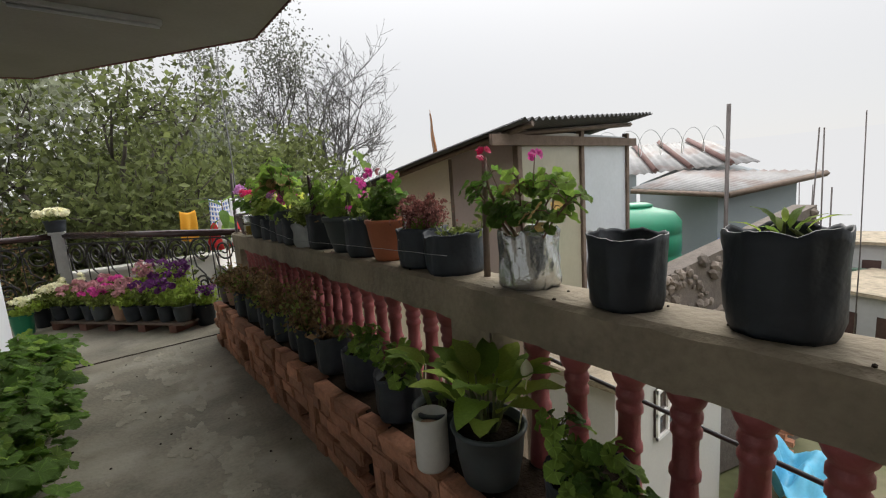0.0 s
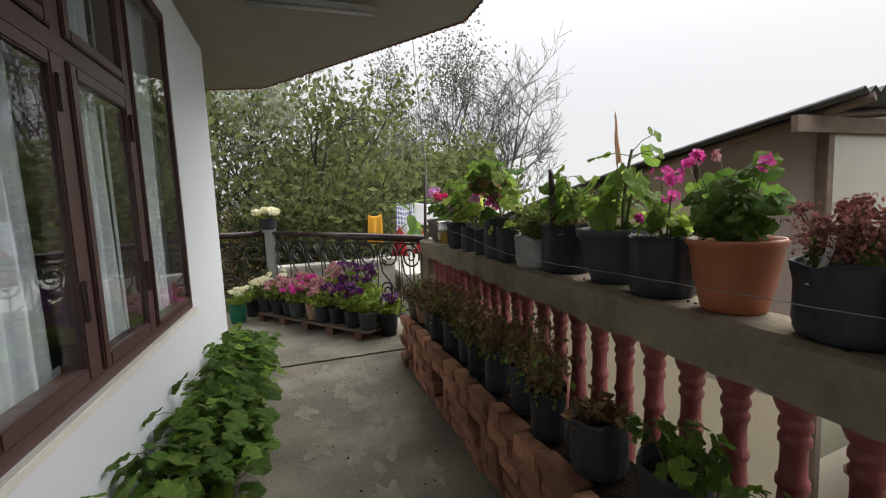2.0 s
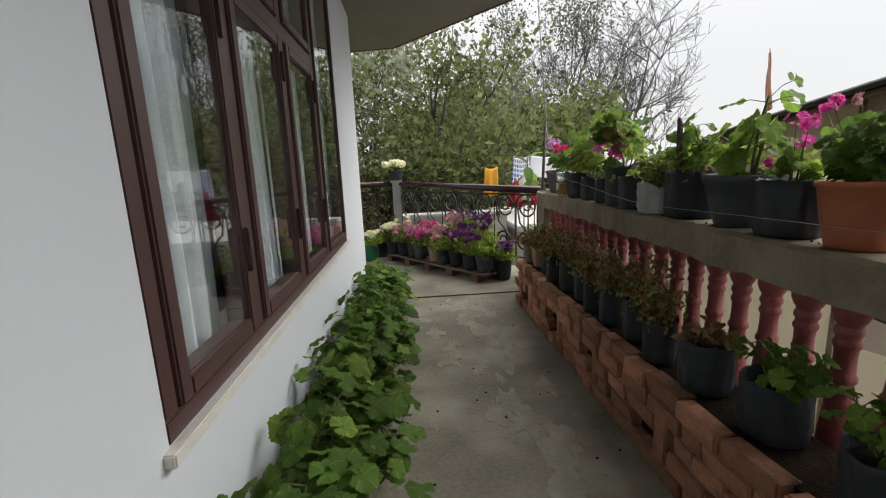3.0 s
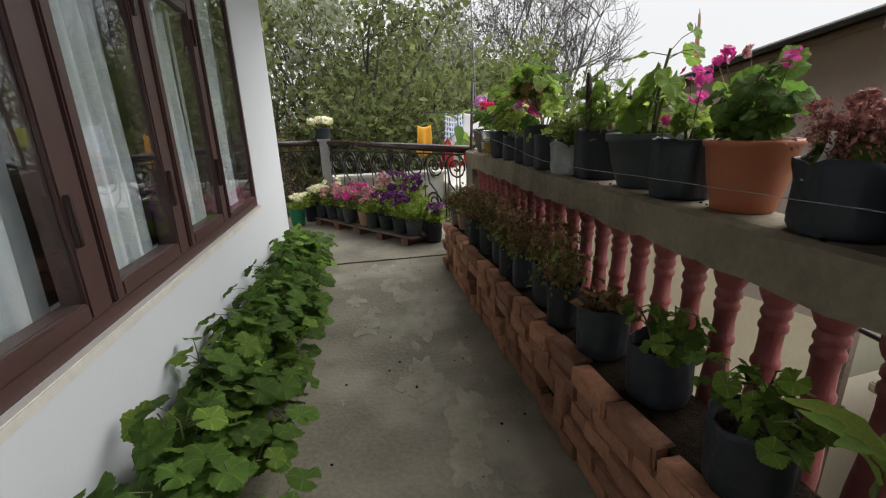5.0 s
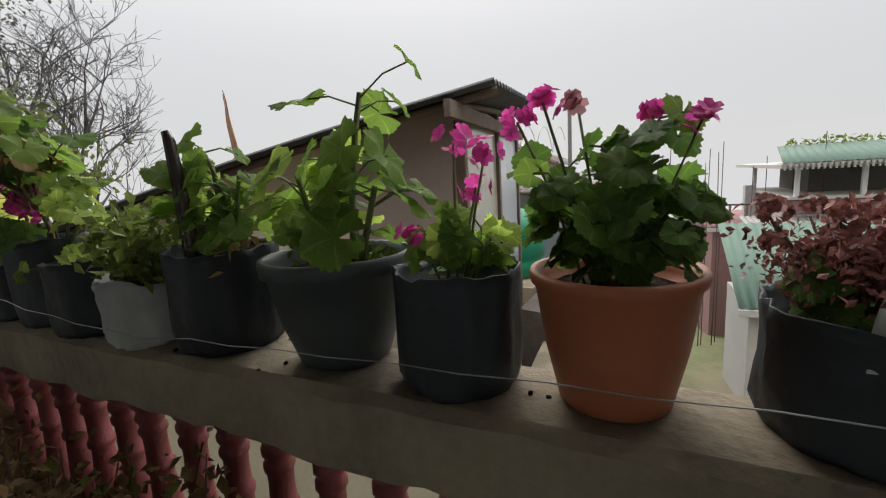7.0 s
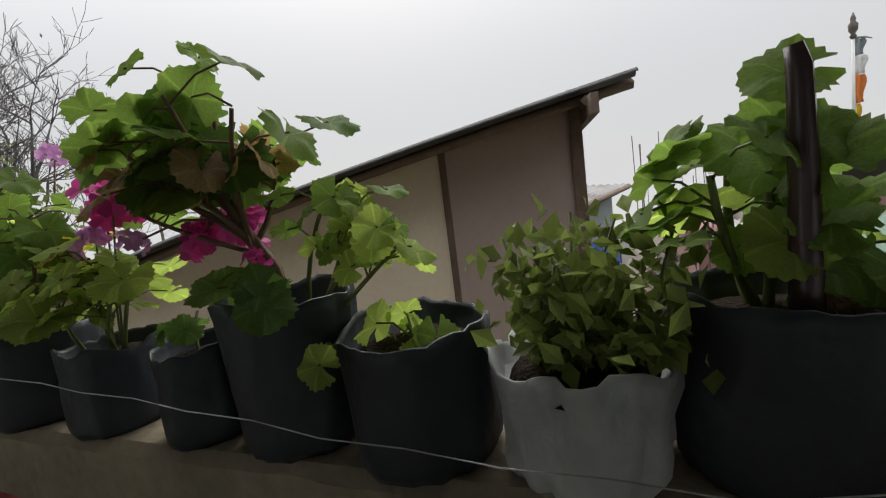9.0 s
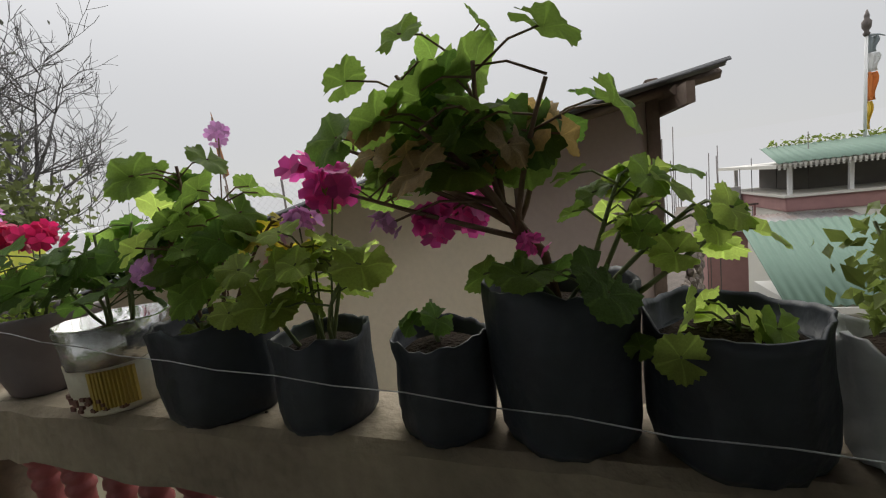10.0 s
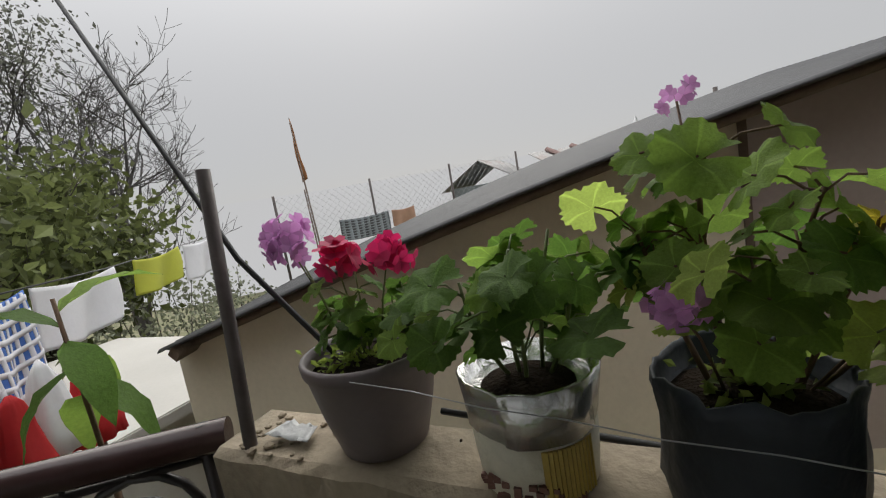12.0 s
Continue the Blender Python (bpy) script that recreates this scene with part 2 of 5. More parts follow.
    # Dark base colour that carries the dimness of shaded interiors.
    dark_room=mat("shade_dark_wall", (0.12, 0.11, 0.10), 0.9, 0.2, 2, 0.05),
    town=mat("hazy_town_wall", (0.31, 0.31, 0.31), 0.9, 0.15, 0.4, 0.05, 5),
    town_red=mat("faded_red_wall", (0.25, 0.135, 0.13), 0.9, 0.2, 0.4, 0.05, 5),
    town_green=mat("pale_green_roof", (0.085, 0.142, 0.105), 0.7, 0.12, 0.6, 0.1, 5),
    tarp=mat("sky_blue_tarp", (0.12, 0.42, 0.60), 0.45, 0.2, 4, 0.6, 20),
    mast_white=mat("white_mast_paint", (0.6, 0.6, 0.6), 0.6, 0.1, 4, 0.05),
    mast_orange=mat("orange_mast_paint", (0.55, 0.16, 0.03), 0.6, 0.15, 4, 0.05),
    mast_yellow=mat("yellow_mast_paint", (0.55, 0.36, 0.03), 0.6, 0.15, 4, 0.05),
)


def glass_material():
    m = bpy.data.materials.new("window_glass")
    m.use_nodes = True
    b = m.node_tree.nodes["Principled BSDF"]
    b.inputs["Base Color"].default_value = (0.9, 0.95, 0.95, 1)
    b.inputs["Roughness"].default_value, b.inputs["Transmission Weight"].default_value, b.inputs["IOR"].default_value = 0.01, 1.0, 1.5
    return m


M["glass"] = glass_material()


# ---------------------------------------------------------------- building blocks
def part(name, bm, material, parent=None, label=""):
    me = bpy.data.meshes.new(name)
    bm.to_mesh(me)
    bm.free()
    for k in (material if isinstance(material, (list, tuple)) else [material]):
        me.materials.append(M[k])
    ob = new(name, me)
    ob.parent = parent
    return tagged(ob, label)


def piece(name, me, parent, m):
    ob = new(name, me)
    ob.parent = parent
    ob.matrix_basis = m
    return ob


def thing(name, at, label, category, group="", turn=0.0):
    ob = new(name)
    ob.empty_display_size = 0.1
    ob.matrix_basis = pose(*at, 0, 0, turn)
    return tagged(ob, label, category, group)


def structure(name, bm, material, label, category):
    return tagged(part(name, bm, material), label, category, "", "structure")


def bx(bm, x0, x1, y0, y1, z0, z1, bevel=0.0, mi=0):
    r = bmesh.ops.create_cube(bm, size=1, matrix=Matrix.Translation(((x0 + x1) / 2, (y0 + y1) / 2, (z0 + z1) / 2)) @ Matrix.Diagonal((abs(x1 - x0), abs(y1 - y0), abs(z1 - z0), 1)))
    faces = {f for v in r["verts"] for f in v.link_faces}
    for f in faces:
        f.material_index = mi
    if bevel:
        bmesh.ops.bevel(bm, geom=list({e for f in faces for e in f.edges}), offset=bevel, segments=2, affect="EDGES")
    return bm


def box(x0, x1, y0, y1, z0, z1, bevel=0.0):
    return bx(bmesh.new(), x0, x1, y0, y1, z0, z1, bevel)


def prism(bm, low, high):
    """A solid between two rings of points of the same length."""
    a, b = [bm.verts.new(p) for p in low], [bm.verts.new(p) for p in high]
    n = len(a)
    bm.faces.new(a[::-1])
    bm.faces.new(b)
    for i in range(n):
        bm.faces.new((a[i], a[(i + 1) % n], b[(i + 1) % n], b[i]))
    bmesh.ops.recalc_face_normals(bm, faces=bm.faces)
    return bm


def lathe(profile, segs=24, wobble=0.0, seed=0, squash=1.0, wrinkle=0.0, ragged=0.0):
    """A turned solid from (radius, height) pairs; wobble and wrinkle make it uneven."""
    bm = bmesh.new()
    rings = []
    for r, z in profile:
        ring = []
        for i in range(segs):
            a = 2 * math.pi * i / segs
            k = 1 + wobble * noise.noise(Vector((math.cos(a) * 1.3, math.sin(a) * 1.3, z * 4 + seed * 7.7)))
            k += wrinkle * (noise.noise(Vector((math.cos(a) * 5, math.sin(a) * 5, z * 9 + seed * 3.1))) + .6 * noise.noise(Vector((math.cos(a) * 2, math.sin(a) * 2, z * 38 + a * 3 + seed))))
            dz = wobble * 0.35 * r * noise.noise(Vector((math.cos(a) * 2, math.sin(a) * 2, seed * 1.9 + 5))) if z > 0.06 else 0
            if ragged and z > profile[-1][1] * 1.02:
                dz += ragged * (noise.noise(Vector((math.cos(a) * 1.8, math.sin(a) * 1.8, seed * 2.3))) + .5 * noise.noise(Vector((math.cos(a) * 5, math.sin(a) * 5, seed * 4.3))))
            ring.append(bm.verts.new((r * k * math.cos(a), r * k * math.sin(a) * squash, z + dz)))
        rings.append(ring)
    for lo, hi in zip(rings, rings[1:]):
        for i in range(segs):
            bm.faces.new((lo[i], lo[(i + 1) % segs], hi[(i + 1) % segs], hi[i])).smooth = True
    bm.faces.new(rings[0][::-1])
    bm.faces.new(rings[-1])
    return bm


def tube(bm, pts, r0, r1=None, segs=6):
    """A tapered round bar along points."""
    r1 = r0 if r1 is None else r1
    pts = [Vector(p) for p in pts]
    rings = []
    for i, p in enumerate(pts):
        d = (pts[min(i + 1, len(pts) - 1)] - pts[max(i - 1, 0)])
        d = d.normalized() if d.length > 1e-9 else Vector((0, 0, 1))
        u = d.cross(Vector((0, 0, 1)) if abs(d.z) < 0.95 else Vector((1, 0, 0))).normalized()
        v = d.cross(u)
        r = r0 + (r1 - r0) * i / max(1, len(pts) - 1)
        rings.append([bm.verts.new(p + r * (u * math.cos(2 * math.pi * k / segs) + v * math.sin(2 * math.pi * k / segs))) for k in range(segs)])
    for lo, hi in zip(rings, rings[1:]):
        for k in range(segs):
            bm.faces.new((lo[k], lo[(k + 1) % segs], hi[(k + 1) % segs], hi[k])).smooth = True
    bm.faces.new(rings[0][::-1])
    bm.faces.new(rings[-1])
    return bm


def sheet(c00, c10, c11, c01, nu, nv, height, thick=0.0):
    """A sheet over four corners; height(u, v) lifts it along z; thick gives it a back."""
    bm = bmesh.new()
    c = [Vector(p) for p in (c00, c10, c11, c01)]

    def grid(off):
        return [[bm.verts.new((c[0] * (1 - u) + c[1] * u) * (1 - v) + (c[3] * (1 - u) + c[2] * u) * v + height(u, v) + off)
                 for u in [i / nu for i in range(nu + 1)]] for v in [j / nv for j in range(nv + 1)]]
    n = (c[1] - c[0]).cross(c[3] - c[0]).normalized()
    sides = [grid(Vector())] + ([grid(-n * thick)] if thick else [])
    for s, g in enumerate(sides):
        for j in range(nv):
            for i in range(nu):
                q = (g[j][i], g[j][i + 1], g[j + 1][i + 1], g[j + 1][i])
                bm.faces.new(q if s == 0 else q[::-1]).smooth = True
    if thick:
        a, b = sides
        rim = [(0, i) for i in range(nu)] + [(j, nu) for j in range(nv)] + [(nv, i) for i in range(nu, 0, -1)] + [(j, 0) for j in range(nv, 0, -1)]
        for k in range(len(rim)):
            p, q = rim[k], rim[(k + 1) % len(rim)]
            bm.faces.new((a[q[0]][q[1]], a[p[0]][p[1]], b[p[0]][p[1]], b[q[0]][q[1]]))
    return bm


# ---------------------------------------------------------------- the terrace
FLOOR_N = -1.6


def skew(y):
    """How far the balustrade's inner edge stands from the house at y."""
    return 0.695 + 0.038 * y


bm = bmesh.new()
bx(bm, -1.03, 1.12, FLOOR_N, 6.36, -0.16, 0.0)
floor = structure("floor", bm, "concrete", "worn grey concrete terrace floor with flaked patches", "floor")
bm = bmesh.new()
prism(bm, [(-1.5, 6.395, -0.16), (1.12, 6.395, -0.16), (1.25, 7.25, -0.16), (-0.62, 8.95, -0.16), (-2.6, 9.0, -0.16), (-2.6, 7.34, -0.16), (-1.5, 7.3, -0.16)],
      [(-1.5, 6.395, -0.012), (1.12, 6.395, -0.012), (1.25, 7.25, -0.012), (-0.62, 8.95, -0.012), (-2.6, 9.0, -0.012), (-2.6, 7.34, -0.012), (-1.5, 7.3, -0.012)])
structure("floor_end", bm, "concrete", "second pour of grey concrete beyond an open joint", "floor")
# Sky light fills the gap, so a dark strip paints in its shade.
bm = bmesh.new()
near, away = [], []
for k in range(61):
    x = -1.03 + 2.1 * k / 60
    w = 0.006 * noise.noise(Vector((x * 7, 0, 0)))
    near.append((x, 6.352 + w, 0.0015))
    away.append((x, 6.392 + w + 0.008 * noise.noise(Vector((x * 11, 3, 0))), 0.0015))
ring = near + away[::-1]
prism(bm, [(x, y, -0.05) for x, y, z in ring], ring)
structure("trim_joint", bm, "soil", "dark strip that paints the shade of the open floor joint", "joint")
rng = random.Random(4)
for i in range(80):
    cy = rng.uniform(2.2, 6.2)
    cx = rng.gauss(0.14, 0.10) + 0.06 * math.sin(cy * 2) if i % 4 else rng.uniform(-0.4, 0.45)
    bm = bmesh.new()
    n, r = 40, 0.02 + 0.09 * rng.random() ** 1.6
    ring = []
    for k in range(n):
        a = 2 * math.pi * k / n
        q = r * (1 + 0.8 * noise.noise(Vector((math.cos(a) * 1.6, math.sin(a) * 1.6, i * 3.7))) + 0.5 * noise.noise(Vector((math.cos(a) * 4, math.sin(a) * 4, i * 1.3))))
        ring.append((cx + q * 0.65 * math.cos(a), cy + q * 1.35 * math.sin(a)))
    prism(bm, [(x, y, -0.004) for x, y in ring], [(x, y, 0.0009 + 0.00003 * i) for x, y in ring])
    part("flake", bm, "screed", floor)

# house wall with its window opening
WX, WY0, WY1, WZ0, WZ1 = -0.965, 3.13, 5.92, 0.69, 2.68
bm = bmesh.new()
ys, zs = [1.2, WY0, WY1, 7.2], [-0.2, WZ0, WZ1, 3.1]
front, back = ([[bm.verts.new((x, y, z)) for z in zs] for y in ys] for x in (WX, -1.28))
for i in range(3):
    for j in range(3):
        if (i, j) != (1, 1):
            for g in (front, back):
                bm.faces.new((g[i][j], g[i + 1][j], g[i + 1][j + 1], g[i][j + 1]))
hole = [(1, 1), (2, 1), (2, 2), (1, 2)]
outer = [(0, 0), (1, 0), (2, 0), (3, 0), (3, 1), (3, 2), (3, 3), (2, 3), (1, 3), (0, 3), (0, 2), (0, 1)]
for loop in (hole, outer):
    for (a, b), (c, d) in zip(loop, loop[1:] + loop[:1]):
        bm.faces.new((front[a][b], front[c][d], back[c][d], back[a][b]))
bmesh.ops.recalc_face_normals(bm, faces=bm.faces)
structure("wall_house", bm, "wall", "smooth white painted house wall", "wall")
bm = box(-4.5, -1.28, 7.0, 7.2, -0.2, 3.1)
structure("wall_house_end", bm, "wall", "white painted end wall of the house", "wall")
# Unseen dark walls, added to cut light bounced onto the coping's near end.
structure("wall_near", box(-1.28, WX, FLOOR_N, 1.2, -0.2, 3.1), "soffit", "unseen dark stretch of house wall, added to cut bounced light", "wall")
structure("wall_back", box(-1.28, 1.3, FLOOR_N - 0.2, FLOOR_N, -0.2, 3.1), "soffit", "unseen dark wall that closes the terrace and cuts bounced light", "wall")
# Room shell; its dimness comes from the dark wall colour.
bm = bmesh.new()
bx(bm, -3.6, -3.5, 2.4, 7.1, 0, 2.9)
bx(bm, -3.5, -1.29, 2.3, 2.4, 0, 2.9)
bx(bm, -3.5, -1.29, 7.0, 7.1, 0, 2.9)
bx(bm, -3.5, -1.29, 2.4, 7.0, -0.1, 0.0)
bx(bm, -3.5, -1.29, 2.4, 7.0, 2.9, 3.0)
structure("wall_room", bm, "dark_room", "room behind the curtained window, its dimness put into wall colour", "wall")

# soffit of the roof overhang
outline = [(-1.03, FLOOR_N), (1.27, FLOOR_N), (1.25, 6.05), (-0.52, 8.42), (-1.22, 8.60), (-4.5, 8.75), (-4.5, 7.1), (-1.03, 7.1)]
bm = bmesh.new()
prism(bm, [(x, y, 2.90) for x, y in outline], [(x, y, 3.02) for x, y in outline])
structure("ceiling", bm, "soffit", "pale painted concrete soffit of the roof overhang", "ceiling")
edge = [(1.27, FLOOR_N), (1.25, 6.05), (-0.52, 8.42), (-1.22, 8.60), (-4.5, 8.75)]
for (xa, ya), (xb, yb) in zip(edge, edge[1:]):
    d = Vector((xb - xa, yb - ya, 0))
    n = Vector((d.y, -d.x, 0)).normalized()
    count = max(2, int(d.length / 0.075) * 4)
    bm = sheet((xa + n.x * .004, ya + n.y * .004, 2.885), (xb + n.x * .004, yb + n.y * .004, 2.885), (xb + n.x * .02, yb + n.y * .02, 3.03), (xa + n.x * .02, ya + n.y * .02, 3.03),
               count, 1, lambda u, v, n=n, c=count: n * (0.008 + 0.008 * math.sin(u * c / 4 * 2 * math.pi)), 0.004)
    structure("trim_fascia", bm, "fascia", "dark red corrugated edge of the roof", "trim")


# ---------------------------------------------------------------- window
def window():
    w = thing("window_1", (WX + 0.016, WY0, WZ0), "dark brown wooden window with four bays and lace curtains", "window")
    w["kind"] = "structure"
    L, Hh = WY1 - WY0, WZ1 - WZ0
    bm = bmesh.new()
    bx(bm, -0.12, -0.015, 0, L, 0, 0.06, 0.006)
    bx(bm, -0.12, -0.015, 0, L, Hh - 0.06, Hh, 0.006)
    bx(bm, -0.12, -0.015, 0, 0.06, 0.06, Hh - 0.06, 0.006)
    bx(bm, -0.12, -0.015, L - 0.06, L, 0.06, Hh - 0.06, 0.006)
    cuts = [0.625, 1.30, 1.965]
    for c in cuts:
        bx(bm, -0.12, -0.018, c - 0.04, c + 0.04, 0.06, Hh - 0.06, 0.005)
    bx(bm, -0.12, -0.016, 0.06, cuts[2] - 0.04, 1.225, 1.305, 0.005)
    part("window_frame", bm, "frame", w)
    ledge = box(-0.02, 0.012, -0.03, L + 0.03, -0.035, 0.0, 0.004)
    part("window_sill", ledge, "white_plastic", w, "thin pale plaster ledge")
    bays = [(0.06, 0.585), (0.665, 1.26), (1.34, 1.925), (2.005, L - 0.06)]
    for i, (a, b) in enumerate(bays):
        top = 1.225 if i < 3 else Hh - 0.06
        s = 0.055 if i < 3 else 0.03
        bm = bmesh.new()
        bx(bm, -0.085, -0.005, a + .003, a + s, 0.063, top - .003, 0.006)
        bx(bm, -0.085, -0.005, b - s, b - .003, 0.063, top - .003, 0.006)
        bx(bm, -0.085, -0.005, a + s, b - s, 0.063, 0.063 + s, 0.006)
        bx(bm, -0.085, -0.005, a + s, b - s, top - s, top - .003, 0.006)
        sash = part("casement", bm, "frame", w)
        p = part("pane", box(-0.026, -0.020, a + s, b - s, 0.063 + s, top - s), "glass", sash)
        p.visible_shadow = False
        if i < 3:
            bm = bmesh.new()
            bx(bm, -0.006, 0.012, b - 0.045, b - 0.025, 0.28, 0.43, 0.004)
            part("pull_handle", bm, "rail", sash, "black pull handle")
            bm = bmesh.new()
            bx(bm, -0.006, 0.008, b - 0.04, b - 0.022, 1.02, 1.15, 0.003)
            part("hinge", bm, "rail", sash)
            bm = bmesh.new()
            bx(bm, -0.085, -0.006, a + .003, a + 0.05, 1.308, Hh - 0.063, 0.005)
            bx(bm, -0.085, -0.006, b - 0.05, b - .003, 1.308, Hh - 0.063, 0.005)
            bx(bm, -0.085, -0.006, a + 0.05, b - 0.05, 1.308, 1.355, 0.005)
            bx(bm, -0.085, -0.006, a + 0.05, b - 0.05, Hh - 0.11, Hh - 0.063, 0.005)
            fan = part("fanlight", bm, "frame", w)
            p = part("pane", box(-0.026, -0.020, a + .05, b - .05, 1.355, Hh - .11), "glass", fan)
            p.visible_shadow = False
    return w


window()
for k, (a, b) in enumerate([(3.20, 3.68), (3.82, 4.33), (4.49, 4.98), (5.16, 5.78)]):
    bm = sheet((-1.14, a, 0.5), (-1.14, b, 0.5), (-1.14, b, 2.7), (-1.14, a, 2.7), 40, 4,
               lambda u, v, k=k: Vector((0.05 + 0.028 * math.sin(u * 26 + k) + 0.012 * math.sin(u * 61 + v * 2), 0.02 * math.sin(v * 5 + k), 0)))
    tagged(part("curtain", bm, "curtain"), "white lace curtain in soft folds behind the glass", "curtain", "window curtains")


# ---------------------------------------------------------------- balustrade
Y0, Y1 = FLOOR_N, 6.72


def balustrade():
    t = thing("balustrade", (0, 0, 0), "cement balustrade with red turned balusters and a wide coping", "balustrade")
    t["kind"] = "structure"
    n = 150
    bm = bmesh.new()
    rows = []
    rg = random.Random(2)
    for i in range(n + 1):
        y = Y0 + (Y1 - Y0) * i / n
        x = skew(y)
        j = lambda s: rg.uniform(-s, s)
        rows.append([bm.verts.new(p) for p in ((x + j(.004), y, .852 + .02 * noise.noise(Vector((y * 4, 0, 0))) + j(.005)), (x + .195 + j(.004), y, .852), (x + .20 + j(.006), y, .985), (x + .19, y, 1.0), (x + .02, y, 1.0 + j(.002)), (x + j(.004), y, .985 + j(.004)))])
    for a, b in zip(rows, rows[1:]):
        for k in range(6):
            bm.faces.new((a[k], b[k], b[(k + 1) % 6], a[(k + 1) % 6]))
    bm.faces.new(rows[0])
    bm.faces.new(rows[-1][::-1])
    bmesh.ops.recalc_face_normals(bm, faces=bm.faces)
    part("coping", bm, "slab", t, "rough bare cement coping")
    bm = bmesh.new()
    prism(bm, [(skew(Y0) + .02, Y0, -.16), (skew(Y0) + .18, Y0, -.16), (skew(Y1) + .18, Y1, -.16), (skew(Y1) + .02, Y1, -.16)],
          [(skew(Y0) + .02, Y0, .20), (skew(Y0) + .18, Y0, .20), (skew(Y1) + .18, Y1, .20), (skew(Y1) + .02, Y1, .20)])
    part("plinth", bm, "slab", t)
    for y in (2.67, 6.60):
        part("pillar", box(skew(y) + .015, skew(y) + .185, y - .11, y + .11, .20, .853, .008), "slab", t)
    prof = [(.046, 0), (.046, .03), (.036, .042), (.035, .06), (.043, .07), (.043, .085), (.037, .095), (.042, .12), (.044, .17), (.041, .24), (.035, .31), (.031, .37),
            (.030, .385), (.037, .394), (.037, .410), (.031, .420), (.029, .47), (.030, .50), (.036, .508), (.036, .522), (.031, .530), (.031, .540), (.037, .548), (.037, .562), (.032, .572), (.033, .58), (.040, .59), (.048, .612), (.049, .656)]
    me = None
    stations = [2.42 - 0.151 * k for k in range(26)] + [2.90 + 0.152 * k for k in range(24)]
    for y in stations:
        if y < 6.44:
            if me is None:
                ob = part("baluster", lathe(prof, 12), "baluster", t)
                me = ob.data
                ob.location = (skew(y) + .10, y, .198)
            else:
                piece("baluster", me, t, pose(skew(y) + .10, y, .198, rg.uniform(-1, 1), rg.uniform(-1, 1), rg.uniform(0, 90)))
    return t


balustrade()


# ---------------------------------------------------------------- leaves and flowers
def scalloped_leaf(seed, mat_key):
    """A round geranium leaf, one across, with lobes, a notch at the stalk and a wavy blade."""
    rg = random.Random(seed)
    bm = bmesh.new()
    n = 40
    c = bm.verts.new((0, -0.06, -0.07))
    mid, rim = [], []
    for i in range(n + 1):
        a = -math.pi / 2 + 0.22 + (2 * math.pi - 0.44) * i / n
        lobe = 0.5 * (1 + 0.05 * math.cos(a * 5 + 1.6) + (0.048 if i % 2 else -0.04)) * rg.uniform(0.96, 1.04)
        fold = 0.04 * math.cos(a * 5 + 1.6) + 0.045 * math.sin(a * 2 + seed * 1.7) + rg.uniform(-.02, .02)
        if i % 2 == 0:
            mid.append(bm.verts.new((0.55 * lobe * math.cos(a), 0.55 * lobe * math.sin(a), 0.025 + fold * 0.4)))
        rim.append(bm.verts.new((lobe * math.cos(a), lobe * math.sin(a), 0.035 + fold - 0.09 * abs(math.sin(a * .5 + .4)))))
    for i in range(n // 2):
        bm.faces.new((c, mid[i], mid[i + 1])).smooth = True
        bm.faces.new((mid[i], rim[2 * i], rim[2 * i + 1])).smooth = True
        bm.faces.new((mid[i], rim[2 * i + 1], mid[i + 1])).smooth = True
        bm.faces.new((mid[i + 1], rim[2 * i + 1], rim[2 * i + 2])).smooth = True
    me = bpy.data.meshes.new("leaf")
    bm.to_mesh(me)
    bm.free()
    me.materials.append(M[mat_key])
    return me


def blade_leaf(seed, mat_key, width=0.36, droop=0.35):
    """A long pointed leaf, one long from stalk to tip along +y."""
    bm = bmesh.new()
    n = 8
    rows = []
    for i in range(n + 1):
        v = i / n
        w = width * 0.5 * math.sin(math.pi * v ** 0.8) ** 0.8 if 0 < i < n else 0.004
        z = 0.12 * math.sin(v * 2.2) - droop * v * v
        rows.append([bm.verts.new((s * w, v, z + (0.10 * w / width if s else 0) + (0.02 * math.sin(v * 19 + seed) if s else 0))) for s in (-1, 0, 1)])
    for a, b in zip(rows, rows[1:]):
        for k in range(2):
            bm.faces.new((a[k], a[k + 1], b[k + 1], b[k])).smooth = True
    me = bpy.data.meshes.new("leaf")
    bm.to_mesh(me)
    bm.free()
    me.materials.append(M[mat_key])
    return me


LEAVES = {k: [scalloped_leaf(s, k) for s in range(4)] for k in ("leaf", "leaf_dark", "leaf_lime", "leaf_old", "leaf_yellow")}
BLADES = {k: [blade_leaf(s, k) for s in range(3)] for k in ("leaf", "leaf_dark", "leaf_lime")}


def facing(at, normal, spin, size):
    """A pose at a point, with its z along a direction."""
    q = Vector(normal).normalized().to_track_quat("Z", "Y").to_matrix().to_4x4()
    return Matrix.Translation(at) @ q @ Matrix.Rotation(spin, 4, "Z") @ Matrix.Diagonal((size, size, size, 1))


def flower_head(bm, at, r, rg, florets=16, petal=0.016):
    """A ball of small five-petalled flowers."""
    for i in range(florets):
        d = Vector((rg.gauss(0, 1), rg.gauss(0, 1), rg.gauss(0.5, 0.8))).normalized()
        c = Vector(at) + Vector((d.x, d.y, d.z * .75)) * r * rg.uniform(0.35, 1.3)
        u = d.orthogonal().normalized()
        v = d.cross(u)
        turn = rg.uniform(0, 6)
        for k in range(5):
            a = turn + k * 2 * math.pi / 5
            e = u * math.cos(a) + v * math.sin(a)
            s = d.cross(e)
